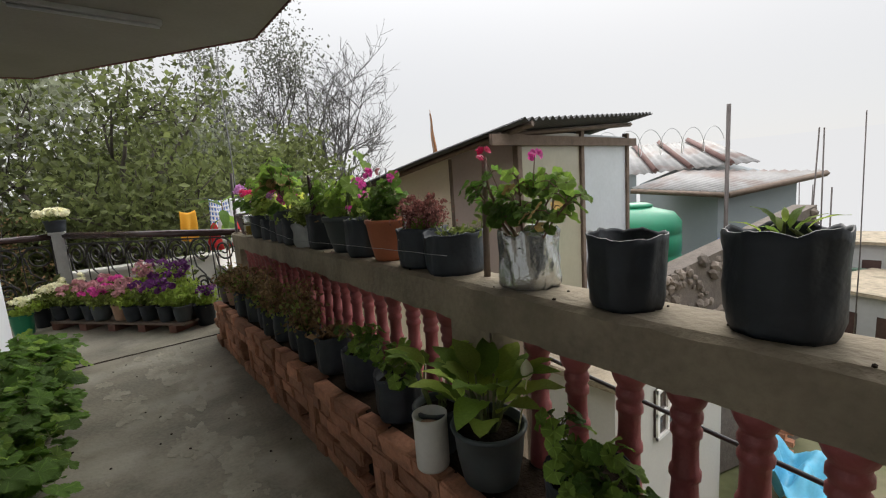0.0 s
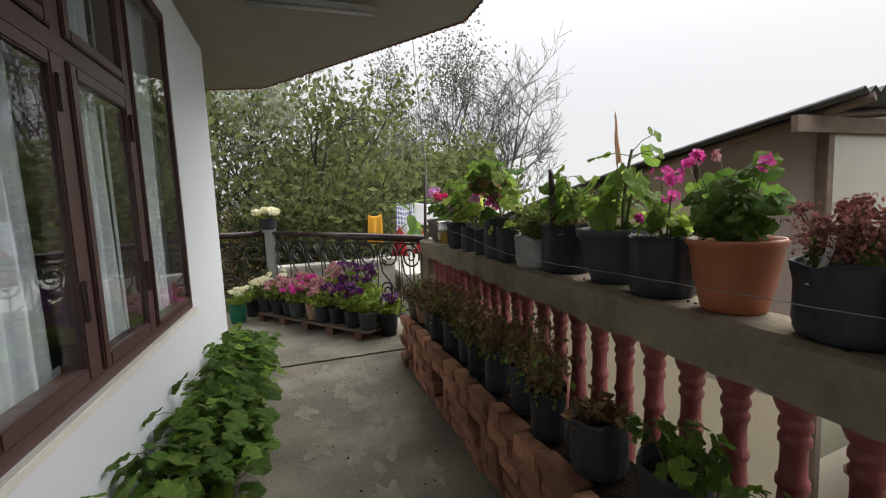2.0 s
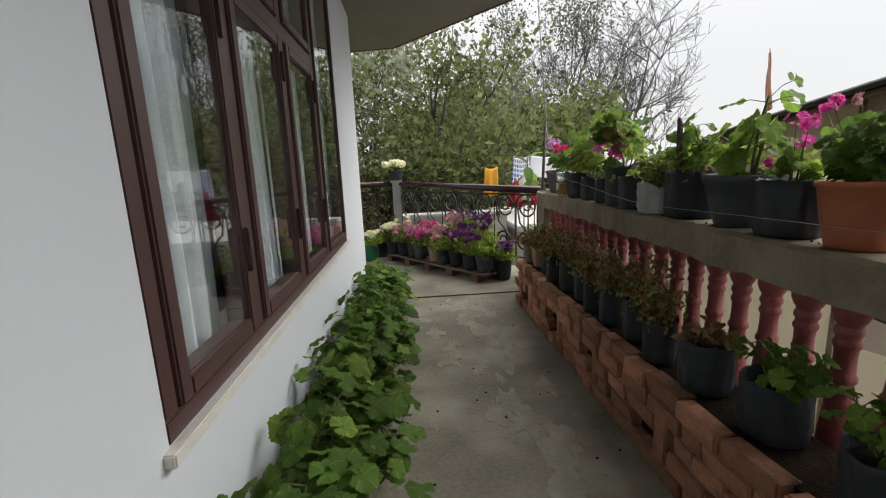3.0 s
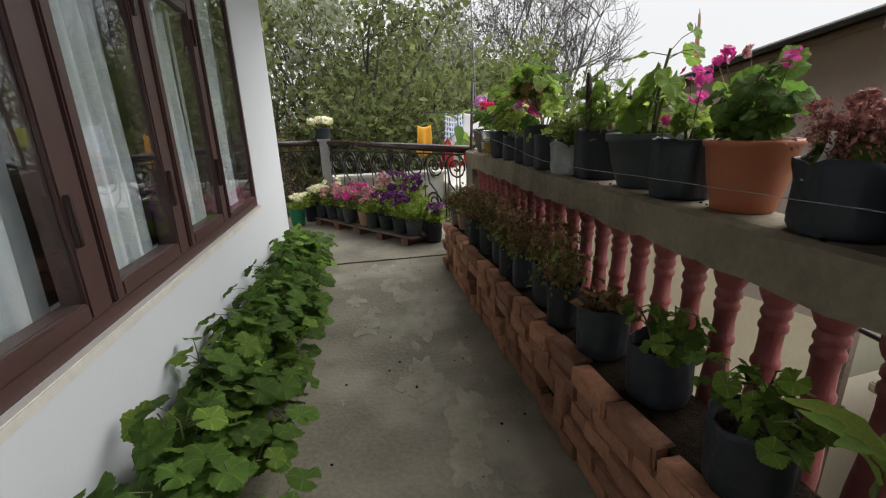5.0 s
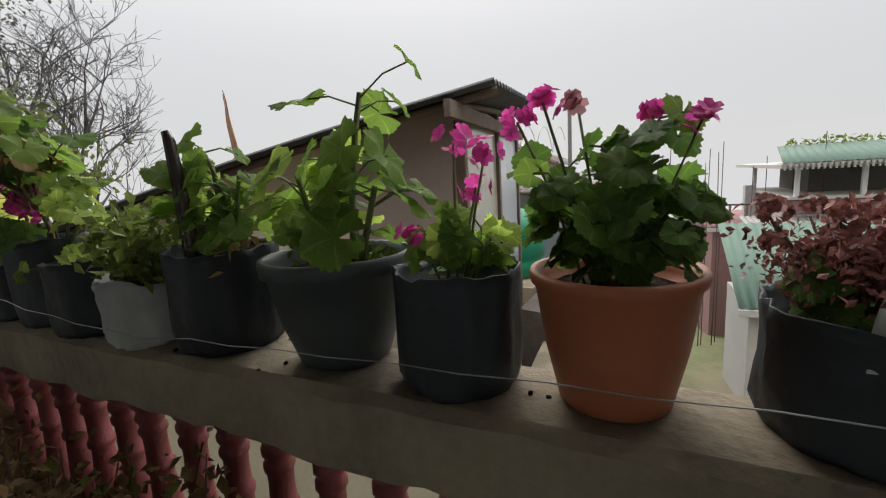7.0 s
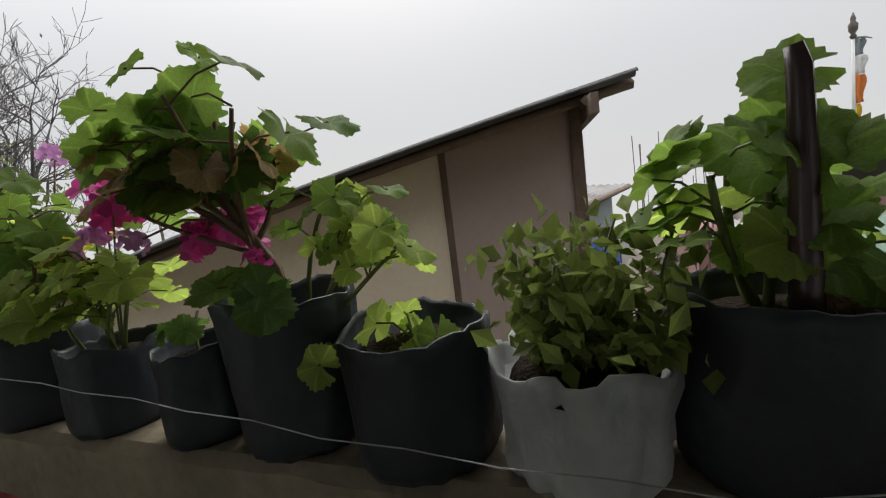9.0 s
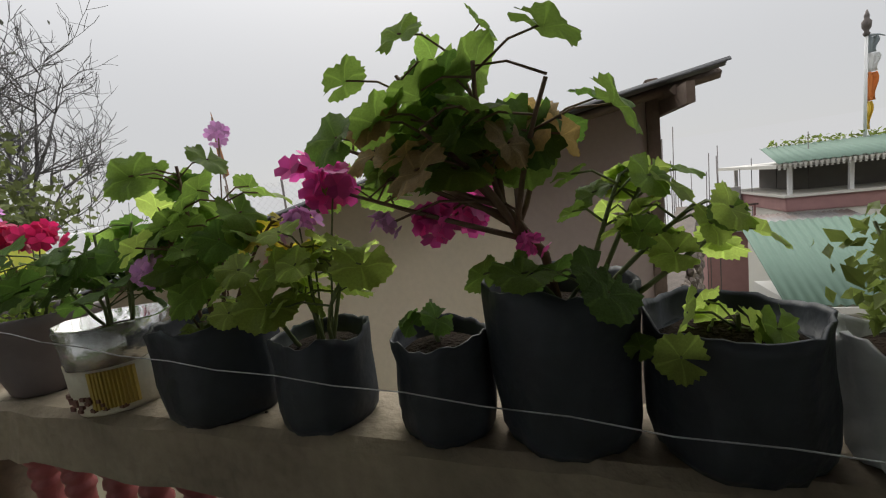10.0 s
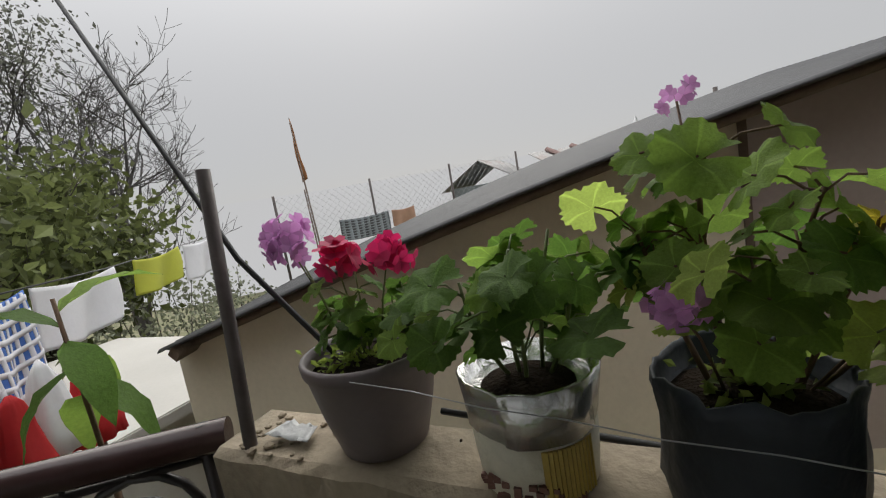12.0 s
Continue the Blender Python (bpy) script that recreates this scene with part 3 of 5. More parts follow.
            bm.faces.new([bm.verts.new(p) for p in (c, c + petal * (e * .5 + s * .42 + d * .2), c + petal * (e * .95 + s * .3 + d * .32), c + petal * (e * .95 - s * .3 + d * .32), c + petal * (e * .5 - s * .42 + d * .2))])


def small_leaves(bm, at, n, spread, size, rg, up=0.5, lowest=None):
    """A clump of small folded leaves round a point."""
    for i in range(n):
        p = Vector(at) + Vector((rg.gauss(0, spread[0]), rg.gauss(0, spread[1]), rg.gauss(0, spread[2])))
        if lowest is not None and p.z < lowest:
            p = Vector(at) + (p - Vector(at)) * .35
            p.z = max(p.z, lowest)
        d = Vector((rg.gauss(0, 1), rg.gauss(0, 1), rg.gauss(up, .7))).normalized()
        u = d.orthogonal().normalized()
        u = (Matrix.Rotation(rg.uniform(0, 6.3), 3, d) @ u)
        v = d.cross(u)
        s = size * rg.uniform(.6, 1.3)
        a, b, c, e = (bm.verts.new(q) for q in (p, p + s * (u * .5 + v * .3 + d * .1), p + s * u, p + s * (u * .5 - v * .3 + d * .1)))
        bm.faces.new((a, b, c))
        bm.faces.new((a, c, e))


# ---------------------------------------------------------------- pots
def poly_bag(t, r, h, seed, squash=1.0, mat_key="poly", name="bag", label="", flare=1.0):
    soil = h * 0.78
    prof = [(r * .90, 0), (r * .97, .015), (r, h * .2), (r * 1.01, h * .45), (r * .99 * flare, h * .7), (r * 1.02 * flare, h * .9), (r * 1.03 * flare, h),
            (r * 1.0 * flare, h * 1.005), (r * .965 * flare, h * .96), (r * .94, soil)]
    crease = 0.19 if mat_key in ("clear_bag", "silver") else 0.075
    part(name, lathe(prof, 48, 0.09, seed, squash, crease, 0.014 if crease < .1 else .026), mat_key, t, label)
    part("soil", lathe([(r * .5, soil - .01), (r * .96, soil - .005), (r * .7, soil + .012), (r * .2, soil + .02)], 16, .1, seed, squash), "soil", t)
    return soil


def hard_pot(t, r, h, taper, mat_key, rim=0.03, lip=0.012, label=""):
    rb = r * taper
    z = h - rim
    prof = [(rb * .92, 0), (rb, .006), (rb + (r - rb) * .5, z * .5), (r - lip, z), (r, z + .004), (r + .003, h - .006), (r, h), (r - .008, h), (r - .014, h - .02), (r - .016, h * .84)]
    part("pot", lathe(prof, 36, .004, 1), mat_key, t, label)
    part("soil", lathe([(r * .5, h * .82), (r - .014, h * .84), (r * .5, h * .86), (r * .2, h * .87)], 16, .05, 3), "soil", t)
    return h * .85


def geranium(t, base, tips, leaf_size, keys, seed, per=9, flowers=(), back=0.0, stem_key="stem", r_stem=0.0045, drop=0.42, trunk=None, up=0.0):
    """Stems from the soil to the tips, leaves on stalks along their upper part, and heads of flowers (material, place, radius)."""
    rg = random.Random(seed)
    bm = bmesh.new()
    if trunk:
        tr = Vector(trunk)
        tube(bm, [(0, 0, base - .01), (tr.x * .2, tr.y * .2, base + (tr.z - base) * .5), trunk], r_stem * 1.9, r_stem * 1.3, 6)
    for tip in tips:
        tip = Vector(tip)
        foot = Vector((tip.x * .25 + rg.uniform(-.02, .02), tip.y * .25 + rg.uniform(-.02, .02), base - .01))
        if trunk:
            foot = Vector((0, 0, base)).lerp(Vector(trunk), rg.uniform(.6, 1.0))
        bend = (foot + tip) / 2 + Vector((rg.uniform(-.04, .04), rg.uniform(-.04, .04), 0))
        line = [foot.lerp(bend, s).lerp(bend.lerp(tip, s), s) for s in (0, .2, .4, .6, .8, 1)]
        tube(bm, line, r_stem, r_stem * .6, 5)
        for k in range(per):
            s = rg.uniform(drop, 1.02)
            p = foot.lerp(bend, s).lerp(bend.lerp(tip, s), s)
            a = rg.uniform(0, 2 * math.pi)
            reach = rg.uniform(.5, 1.15) * leaf_size
            q = p + Vector((math.cos(a) * reach, math.sin(a) * reach, rg.uniform(-.1, .55) * leaf_size))
            if q.z < base + (.03 if drop < .3 else -.05):
                q.z = base + rg.uniform(.03, .06)
            tube(bm, [p, (p + q) / 2 + Vector((0, 0, .012)), q], .002, .0016, 4)
            n = Vector((math.cos(a) * .72, math.sin(a) * .72, .66 + up)) + Vector((rg.uniform(-.5, .5), rg.uniform(-.5, .5), rg.uniform(-.25, .35)))
            key = keys[int(rg.random() ** 1.6 * len(keys))]
            if key == "leaf_old" and s > .8:
                key = keys[0]
            size = leaf_size * rg.uniform(.65, 1.2)
            piece("leaf", LEAVES[key][rg.randrange(4)], t, facing(q, n, a - math.pi / 2 + rg.uniform(-.5, .5), size))
    for key, at, r in flowers:
        f0 = Vector(trunk) if trunk else Vector((at[0] * .3, at[1] * .3, base))
        tube(bm, [f0, (f0 + Vector(at)) / 2 + Vector((0, 0, .02)), at], .0026, .002, 4)
    tagged(part("stem", bm, stem_key, t), kind="stuff")
    for key, at, r in flowers:
        fb = bmesh.new()
        flower_head(fb, at, r * .95, rg, int(5 + r * 200) if r > .028 else int(4 + r * 150), .017 + r * .22 if r > .028 else .0155)
        part("flower_head", fb, key, t)


def bushy(t, base, spread, height, mat_key, seed, n=220, size=0.03, stems=7, stem_key="stem", flower=None, top_only=False):
    """A small-leaved plant: thin stems with a cloud of small leaves, and flowers over it where given."""
    rg = random.Random(seed)
    bm, lb, fb = bmesh.new(), bmesh.new(), bmesh.new()
    for i in range(stems):
        a = rg.uniform(0, 6.3)
        q = spread * rg.uniform(.2, 1)
        tip = Vector((math.cos(a) * q, math.sin(a) * q, base + height * rg.uniform(.55, 1.05)))
        foot = Vector((tip.x * .3, tip.y * .3, base - .01))
        tube(bm, [foot, foot.lerp(tip, .5) + Vector((rg.uniform(-.02, .02), rg.uniform(-.02, .02), 0)), tip], .004, .002, 4)
        for k in range(6):
            s = rg.uniform(.55 if top_only else .2, 1)
            small_leaves(lb, foot.lerp(tip, s), max(1, n // (stems * 6)), (spread * .22, spread * .22, height * .09), size, rg, .5, base + .04)
        if flower:
            flower_head(fb, tip + Vector((0, 0, size)), flower[1], rg, flower[2], flower[3])
    tagged(part("stem", bm, stem_key, t), kind="stuff")
    tagged(part("foliage", lb, mat_key, t), kind="stuff")
    if flower:
        tagged(part("blossom", fb, flower[0], t), kind="stuff")
    else:
        fb.free()


# ---------------------------------------------------------------- ground and far country
def ground_height(x, y):
    z = -3.0 + 0.25 * noise.noise(Vector((x * .15, y * .15, 0)))
    if x > 9:
        z -= min(18.0, (x - 9) * 0.22)
    if y > 9 and x < 12:
        z += min(3.2, (y - 9) * 0.28) * min(1.0, (12 - x) / 8)
    return z


def ground():
    xs = [-600, -200, -80, -40, -25, -15] + [-10 + 2 * i for i in range(26)] + [46, 60, 80, 120, 200, 600]
    bm = bmesh.new()
    g = [[bm.verts.new((x, y, ground_height(x, y))) for x in xs] for y in xs]
    for a, b in zip(g, g[1:]):
        for i in range(len(xs) - 1):
            bm.faces.new((a[i], a[i + 1], b[i + 1], b[i])).smooth = True
    structure("ground", bm, "grass", "uneven hillside ground with grass and bare earth", "ground")


ground()


# Emission in the sky's colour, for a ring that stands in for fog.
def fog_glow_material():
    m = bpy.data.materials.new("fog_glow")
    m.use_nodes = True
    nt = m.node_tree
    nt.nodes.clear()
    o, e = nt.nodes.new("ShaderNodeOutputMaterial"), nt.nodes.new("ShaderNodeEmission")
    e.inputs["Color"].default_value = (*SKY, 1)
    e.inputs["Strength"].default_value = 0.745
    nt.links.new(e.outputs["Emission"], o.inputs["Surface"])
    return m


M["fog"] = fog_glow_material()
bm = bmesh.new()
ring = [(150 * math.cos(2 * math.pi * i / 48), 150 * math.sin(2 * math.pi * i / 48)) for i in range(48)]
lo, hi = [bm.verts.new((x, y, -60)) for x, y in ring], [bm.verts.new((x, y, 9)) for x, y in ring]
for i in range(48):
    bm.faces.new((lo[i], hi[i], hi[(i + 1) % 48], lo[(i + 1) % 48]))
structure("backdrop", bm, "fog", "glowing sky-coloured ring that stands in for distant fog", "backdrop")


# ---------------------------------------------------------------- shed beyond the balustrade
HIGH, SLOPE, ALONG = Vector((2.858, 4.102, 1.888)), Vector((-.96, 4.36, -1.045)), Vector((2.98, .26, .25))


def shed():
    t = thing("shed", (3.13, 4.42, -3.1), "lean-to shed of mauve sheets with a dark corrugated roof", "shed")
    o = Vector((3.13, 4.42, -3.1))
    g = Vector((-0.26, 1.0, 0)).normalized()
    p = Vector((1.0, .087, 0)).normalized()

    def top(s):
        return 1.80 - s * 0.238 + .07 * math.sin(math.pi * min(max((s + .3) / 4.5, 0), 1))

    def slabwall(name, s0, s1, mk, thick=.08, z0=None, z1=None):
        bm = bmesh.new()
        q = p * thick
        lo = 0 if z0 is None else z0 + 3.1
        cuts = [s0 + (s1 - s0) * k / 5 for k in range(6)] if z1 is None else [s0, s1]
        low_ring = [g * c for c in cuts]
        for near_q, flip in ((Vector(), 1), (q, -1)):
            lower = [bm.verts.new((c.x + near_q.x, c.y + near_q.y, lo)) for c in low_ring]
            upper = [bm.verts.new((c.x + near_q.x, c.y + near_q.y, top(k) + 3.1 if z1 is None else z1 + 3.1)) for c, k in zip(low_ring, cuts)]
            bm.faces.new((lower + upper[::-1])[::flip])
        n = len(cuts)
        v = list(bm.verts)
        one, two = v[:n] + v[n:2 * n][::-1], v[2 * n:3 * n] + v[3 * n:][::-1]
        for k in range(2 * n):
            bm.faces.new((one[k], one[(k + 1) % (2 * n)], two[(k + 1) % (2 * n)], two[k]))
        bmesh.ops.recalc_face_normals(bm, faces=bm.faces)
        part(name, bm, mk, t)
    slabwall("gable_panel", 0.0, 0.80, "shed_wall", .05, -.2)
    slabwall("wall", 0.83, 4.25, "cream_wall", .08)
    slabwall("wall", 0.0, 0.8, "cream_wall", .06, -3.1, -.2)
    for s in (-.02, .80):
        bm = bmesh.new()
        a = g * s - p * .02
        bx(bm, a.x, a.x + .05, a.y, a.y + .04, 0, top(s) + 3.08, .004)
        part("post", bm, "wood", t)
    # glazed front
    for a, b, mk in ((.04, 1.22, "frosted_warm"), (1.30, 2.5, "frosted")):
        bm = bmesh.new()
        u, v = p * a, p * b
        prism(bm, [(u.x, u.y, 3.1 - .6), (v.x, v.y, 3.1 - .6), (v.x, v.y + .02, 3.1 - .6), (u.x, u.y + .02, 3.1 - .6)], [(u.x, u.y, 4.95), (v.x, v.y, 4.95), (v.x, v.y + .02, 4.95), (u.x, u.y + .02, 4.95)])
        part("panel", bm, mk, t)
    for a in (0.0, 1.26, 2.53):
        u = p * a
        part("post", box(u.x - .03, u.x + .035, u.y - .03, u.y + .04, 0, 5.0, .004), "wood", t)
    u, v = p * -.46, p * 2.72
    bm = bmesh.new()
    prism(bm, [(u.x, u.y - .07, 4.785), (v.x, v.y - .07, 4.83), (v.x, v.y - .032, 4.83), (u.x, u.y - .032, 4.785)], [(u.x, u.y - .07, 4.885), (v.x, v.y - .07, 4.93), (v.x, v.y - .032, 4.93), (u.x, u.y - .032, 4.885)])
    part("beam", bm, "wood", t)
    bm = bmesh.new()
    u, v = p * .04, p * 2.5
    prism(bm, [(u.x, u.y, 0), (v.x, v.y, 0), (v.x, v.y + .1, 0), (u.x, u.y + .1, 0)], [(u.x, u.y, 2.5), (v.x, v.y, 2.5), (v.x, v.y + .1, 2.5), (u.x, u.y + .1, 2.5)])
    part("wall", bm, "cream_wall", t)
    bm = bmesh.new()
    u, v = p * 2.5, p * 2.5 + g * 4.25
    prism(bm, [(u.x, u.y, 0), (u.x + .1, u.y, 0), (v.x + .1, v.y, 0), (v.x, v.y, 0)], [(u.x, u.y, 4.9), (u.x + .1, u.y, 4.9), (v.x + .1, v.y, 3.85), (v.x, v.y, 3.85)])
    part("wall", bm, "cream_wall", t)
    c = HIGH - o
    waves = 26
    bm = sheet(c, c + ALONG, c + ALONG + SLOPE, c + SLOPE, waves * 6, 8, lambda a, b: Vector((0, 0, .018 * math.sin(a * waves * 2 * math.pi) + .07 * math.sin(b * math.pi))), .006)
    part("roof", bm, "roofing", t, "dark corrugated roofing sheet")
    for s, w in ((.06, .028), (.98, .05)):
        bm = bmesh.new()
        a = c + SLOPE * s + Vector((.02, 0, -.048))
        tube(bm, [a, a + ALONG * .98], w, w, 4)
        part("purlin", bm, "wood", t)
    for k in (.05,):
        bm = bmesh.new()
        a = c + ALONG * k + Vector((0, 0, -.045))
        tube(bm, [a + SLOPE * (i / 10) + Vector((0, 0, .07 * math.sin(math.pi * i / 10))) for i in range(11)], .03, .03, 4)
        part("rafter", bm, "wood", t)
    return t


shed()


# ---------------------------------------------------------------- neighbouring houses
def roof_sheet(t, a, b, c, d, waves, mk, name="roof", label=""):
    bm = sheet(a, b, c, d, waves * 4, 2, lambda u, v: Vector((0, 0, .02 * math.sin(u * waves * 2 * math.pi))), .01)
    return part(name, bm, mk, t, label)


def grey_house():
    t = thing("house", (0, 0, -5), "blue-grey house with a rust-streaked tin roof", "house")
    up = Vector((0, 0, 5))
    r1 = [Vector(q) + up for q in ((9.5, 6.6, 1.32), (10.5, 4.35, 1.42), (12.1, 5.9, 2.07), (11.2, 7.9, 2.1))]
    roof_sheet(t, *r1, 14, "old_roof", "roof", "patched and rust-streaked tin roof")
    for k in (.22, .5, .8):
        bm = bmesh.new()
        a, b = r1[0].lerp(r1[1], k), r1[3].lerp(r1[2], k)
        tube(bm, [a + Vector((0, 0, .03)), b + Vector((0, 0, .03))], .07, .07, 4)
        part("rust_strip", bm, "rust", t)
    r2 = [Vector(q) + up for q in ((8.2, 5.9, 1.05), (8.9, 4.40, .88), (10.8, 3.35, 1.15), (10.0, 5.6, 1.35))]
    roof_sheet(t, *r2, 14, "old_roof", "roof")
    bm = bmesh.new()
    tube(bm, [r2[1] - Vector((0, 0, .05)), r2[2] - Vector((0, 0, .05))], .06, .06, 4)
    tube(bm, [r2[0] - Vector((0, 0, .05)), r2[1] - Vector((0, 0, .05))], .05, .05, 4)
    part("eave_board", bm, "wood", t)
    bm = bmesh.new()
    prism(bm, [(9.0, 4.6, 0), (10.55, 3.75, 0), (11.6, 5.8, 0), (9.6, 6.4, 0)], [(9.0, 4.6, 5.85), (10.55, 3.75, 6.05), (11.6, 5.8, 6.6), (9.6, 6.4, 6.1)])
    part("wall", bm, "bluegrey", t)
    bm = bmesh.new()
    prism(bm, [(8.95, 4.55, 0), (10.58, 3.66, 0), (10.6, 3.72, 0), (9.0, 4.6, 0)], [(8.95, 4.55, 5.0), (10.58, 3.66, 5.1), (10.6, 3.72, 5.1), (9.0, 4.6, 5.0)])
    part("plinth", bm, "blue", t, "bright blue painted base")
    part("window", box(9.55, 9.75, 4.10, 4.14, 4.5, 4.85), "rail", t)


grey_house()


def lower_house():
    t = thing("house", (3.6, -4, -4), "white rendered house one storey below with a flat roof", "house")
    part("wall", box(.95, 3.0, 0, 4.7, 0, 3.35), "white_render", t)
    part("roof", box(.8, 3.2, -.2, 4.85, 3.35, 3.47, .01), "slab", t, "bare flat cement roof")


def outbuilding():
    t = thing("outbuilding", (3.0, 3.35, -3.4), "small white rendered outbuilding with a white gridded window", "house")
    part("wall", box(0, 2.5, 0, .75, 0, 2.93), "white_render", t)
    part("roof", box(-.05, 2.6, -.06, .8, 2.93, 3.0, .01), "slab", t, "grey cement roof slab")
    w = part("window", box(.70, 1.55, -.03, .0, 2.20, 2.68), "rail", t, "dark glass behind a white grid")
    for i in range(5):
        x = .69 + i * .205
        part("bar", box(x, x + .04, -.05, -.028, 2.18, 2.70), "white_plastic", w)
    for z in (2.18, 2.42, 2.66):
        part("bar", box(.69, 1.55, -.054, -.026, z, z + .035), "white_plastic", w)
    part("pipe", tube(bmesh.new(), [(.12, -.03, 0), (.12, -.03, 2.9)], .022, .022, 8), "wire", t, "thin grey drain pipe")


outbuilding()
bm = bmesh.new()
rg = random.Random(19)
for k in range(60):
    x, y = rg.uniform(3.6, 6.6), rg.gauss(2.3, .3)
    small_leaves(bm, (x, y, ground_height(x, y) + .04), 12, (.12, .12, .03), .11, rg, .8)
tagged(part("leaf_litter", bm, "leaf_old"), "dry orange-brown leaves lying on the ground below", "leaf litter", "", "stuff")
lower_house()


def rubble_wall():
    t = thing("stone_wall", (4.2, 3.9, -3), "rough brown rubble stone retaining wall", "wall")
    bm = bmesh.new()
    prism(bm, [(0.3, .2, 0), (3.9, -.9, 0), (4.0, -.6, 0), (.4, .5, 0)], [(.3, .2, 2.9), (3.9, -.9, 3.7), (4.0, -.6, 3.7), (.4, .5, 2.9)])
    part("core", bm, "mortar", t)
    rg = random.Random(7)
    bm = bmesh.new()
    for i in range(420):
        u, v = rg.random(), rg.random()
        c = Vector((.3 + 3.6 * u, .19 - 1.1 * u, (2.9 + .8 * u) * (0.4 + .6 * v)))
        r = rg.uniform(.04, .11)
        bmesh.ops.create_icosphere(bm, subdivisions=1, radius=r, matrix=Matrix.Translation(c) @ Euler((rg.uniform(0, 3), rg.uniform(0, 3), 0)).to_matrix().to_4x4() @ Matrix.Diagonal((1, rg.uniform(.5, .9), rg.uniform(.6, 1), 1)))
    tagged(part("stones", bm, "rubble", t), kind="stuff")


rubble_wall()


def tank():
    t = thing("water_tank", (7.3, 5.35, -.35), "round green plastic water tank with a lid", "water tank")
    prof = [(.70, 0), (.74, .03), (.74, .25), (.72, .28), (.74, .31), (.74, .60), (.72, .63), (.74, .66), (.74, .84), (.62, 1.0), (.32, 1.08), (.30, 1.09)]
    part("body", lathe(prof, 40), "tank", t)
    part("lid", lathe([(.27, 1.09), (.29, 1.10), (.29, 1.14), (.2, 1.17), (.05, 1.18)], 24), "tank", t)
    structure("pad", box(6.3, 8.3, 4.6, 6.4, -3.3, -.35), "slab", "cement pad under the water tank", "plinth")


tank()

# rods of unfinished columns, poles, mast, flag
rg = random.Random(12)
rods = [(9.4, 3.3, 1.9), (9.7, 3.2, 1.9), (9.2, 3.0, .9), (12.4, 3.0, 2.3), (12.6, 2.5, 1.5), (12.9, 2.4, 1.3), (13.5, 2.3, 2.4), (13.9, 1.4, 1.1), (14.1, 1.3, 1.6), (14.3, 1.0, 1.5), (15.0, .8, 1.8),
        (15.2, 4.6, .9), (15.4, 4.4, .7), (18.0, 2.0, .8), (18.2, 1.6, .9), (18.3, 1.2, .6), (18.4, .7, 1.2), (17.0, -.4, 1.0), (17.2, -.8, 1.3), (17.3, -1.5, 1.6), (16.0, -1.9, 1.9)]
for x, y, z in rods:
    bm = bmesh.new()
    zb = ground_height(x, y)
    tube(bm, [(0, 0, 0), (rg.uniform(-.02, .02), rg.uniform(-.02, .02), (z - zb) / 2), (rg.uniform(-.06, .06), rg.uniform(-.06, .06), z - zb)], .014, .012, 5)
    ob = tagged(part("rebar", bm, "steel"), "thin upright steel reinforcing rod of an unfinished column", "rebar", "column rods")
    ob.location = (x, y, zb)
t = thing("fence_pole", (8.55, 4.32, -3.2), "dark steel pole carrying razor wire", "pole")
bm = bmesh.new()
tube(bm, [(0, 0, 0), (0, 0, 5.62)], .035, .035, 8)
part("pole", bm, "steel", t)
bm = bmesh.new()
tube(bm, [(-.1 + .22 * math.cos(a * .35) - a * .018, .1 + a * .012, 5.05 + .22 * math.sin(a * .35)) for a in range(110)], .006, .006, 3)
part("razor_wire", bm, "wire", t, "coiled razor wire")


def chain_fence(name_at, a, b, h):
    t = thing("chain_fence", name_at, "galvanised chain-link fence on thin posts", "fence")
    a, b = Vector(a) - Vector(name_at), Vector(b) - Vector(name_at)
    d = b - a
    bm = bmesh.new()
    n = int(d.length / .12)
    for i in range(-int(h / .12), n):
        for s in (1, -1):
            u0, z0 = i * .12, 0.0 if s > 0 else h
            pts = []
            for z in (0, h):
                u = u0 + (z if s > 0 else h - z)
                pts.append((u, z))
            (u0, z0), (u1, z1) = pts
            if u0 > u1:
                (u0, z0), (u1, z1) = (u1, z1), (u0, z0)
            lo, hi_ = max(u0, 0), min(u1, d.length)
            if hi_ - lo < .03:
                continue
            f = lambda u: a + d * (u / d.length) + Vector((0, 0, z0 + (z1 - z0) * (u - u0) / (u1 - u0)))
            tube(bm, [f(lo), f(hi_)], .003, .003, 3)
    part("mesh", bm, "wire", t)
    for k in range(4):
        q = a + d * (k / 3)
        part("post", tube(bmesh.new(), [q - Vector((0, 0, 1.2)), q + Vector((0, 0, h + .05))], .022, .022, 6), "steel", t)


chain_fence((5.0, 9.0, -.6), (5.6, 10.9, 1.05), (9.4, 7.8, 1.25), .8)

t = thing("flag_pole", (8.99, 12.9, -2.85), "bamboo pole with a furled saffron prayer flag", "flag")
part("pole", tube(bmesh.new(), [(0, 0, 0), (-.12, 0, 3.5), (-.3, 0, 6.6)], .035, .015, 6), "wood", t)
bm = sheet((-.26, 0, 5.15), (-.02, .03, 5.3), (-.29, 0, 6.7), (-.31, 0, 6.72), 6, 10, lambda u, v: Vector((.015 * math.sin(v * 9), .05 * math.sin(u * 7 + v * 4) * (1 - v), 0)), .004)
part("cloth", bm, "flag", t)
part("prop", tube(bmesh.new(), [(.05, .1, 0), (-.16, .1, 5.0)], .03, .02, 5), "wood", t)
t = thing("flag_mast", (17.0, -3.72, 1.5), "tall white mast with a furled banded prayer flag", "flag")
part("pole", tube(bmesh.new(), [(0, 0, -.6), (0, 0, 3.55)], .05, .04, 8), "mast_white", t)
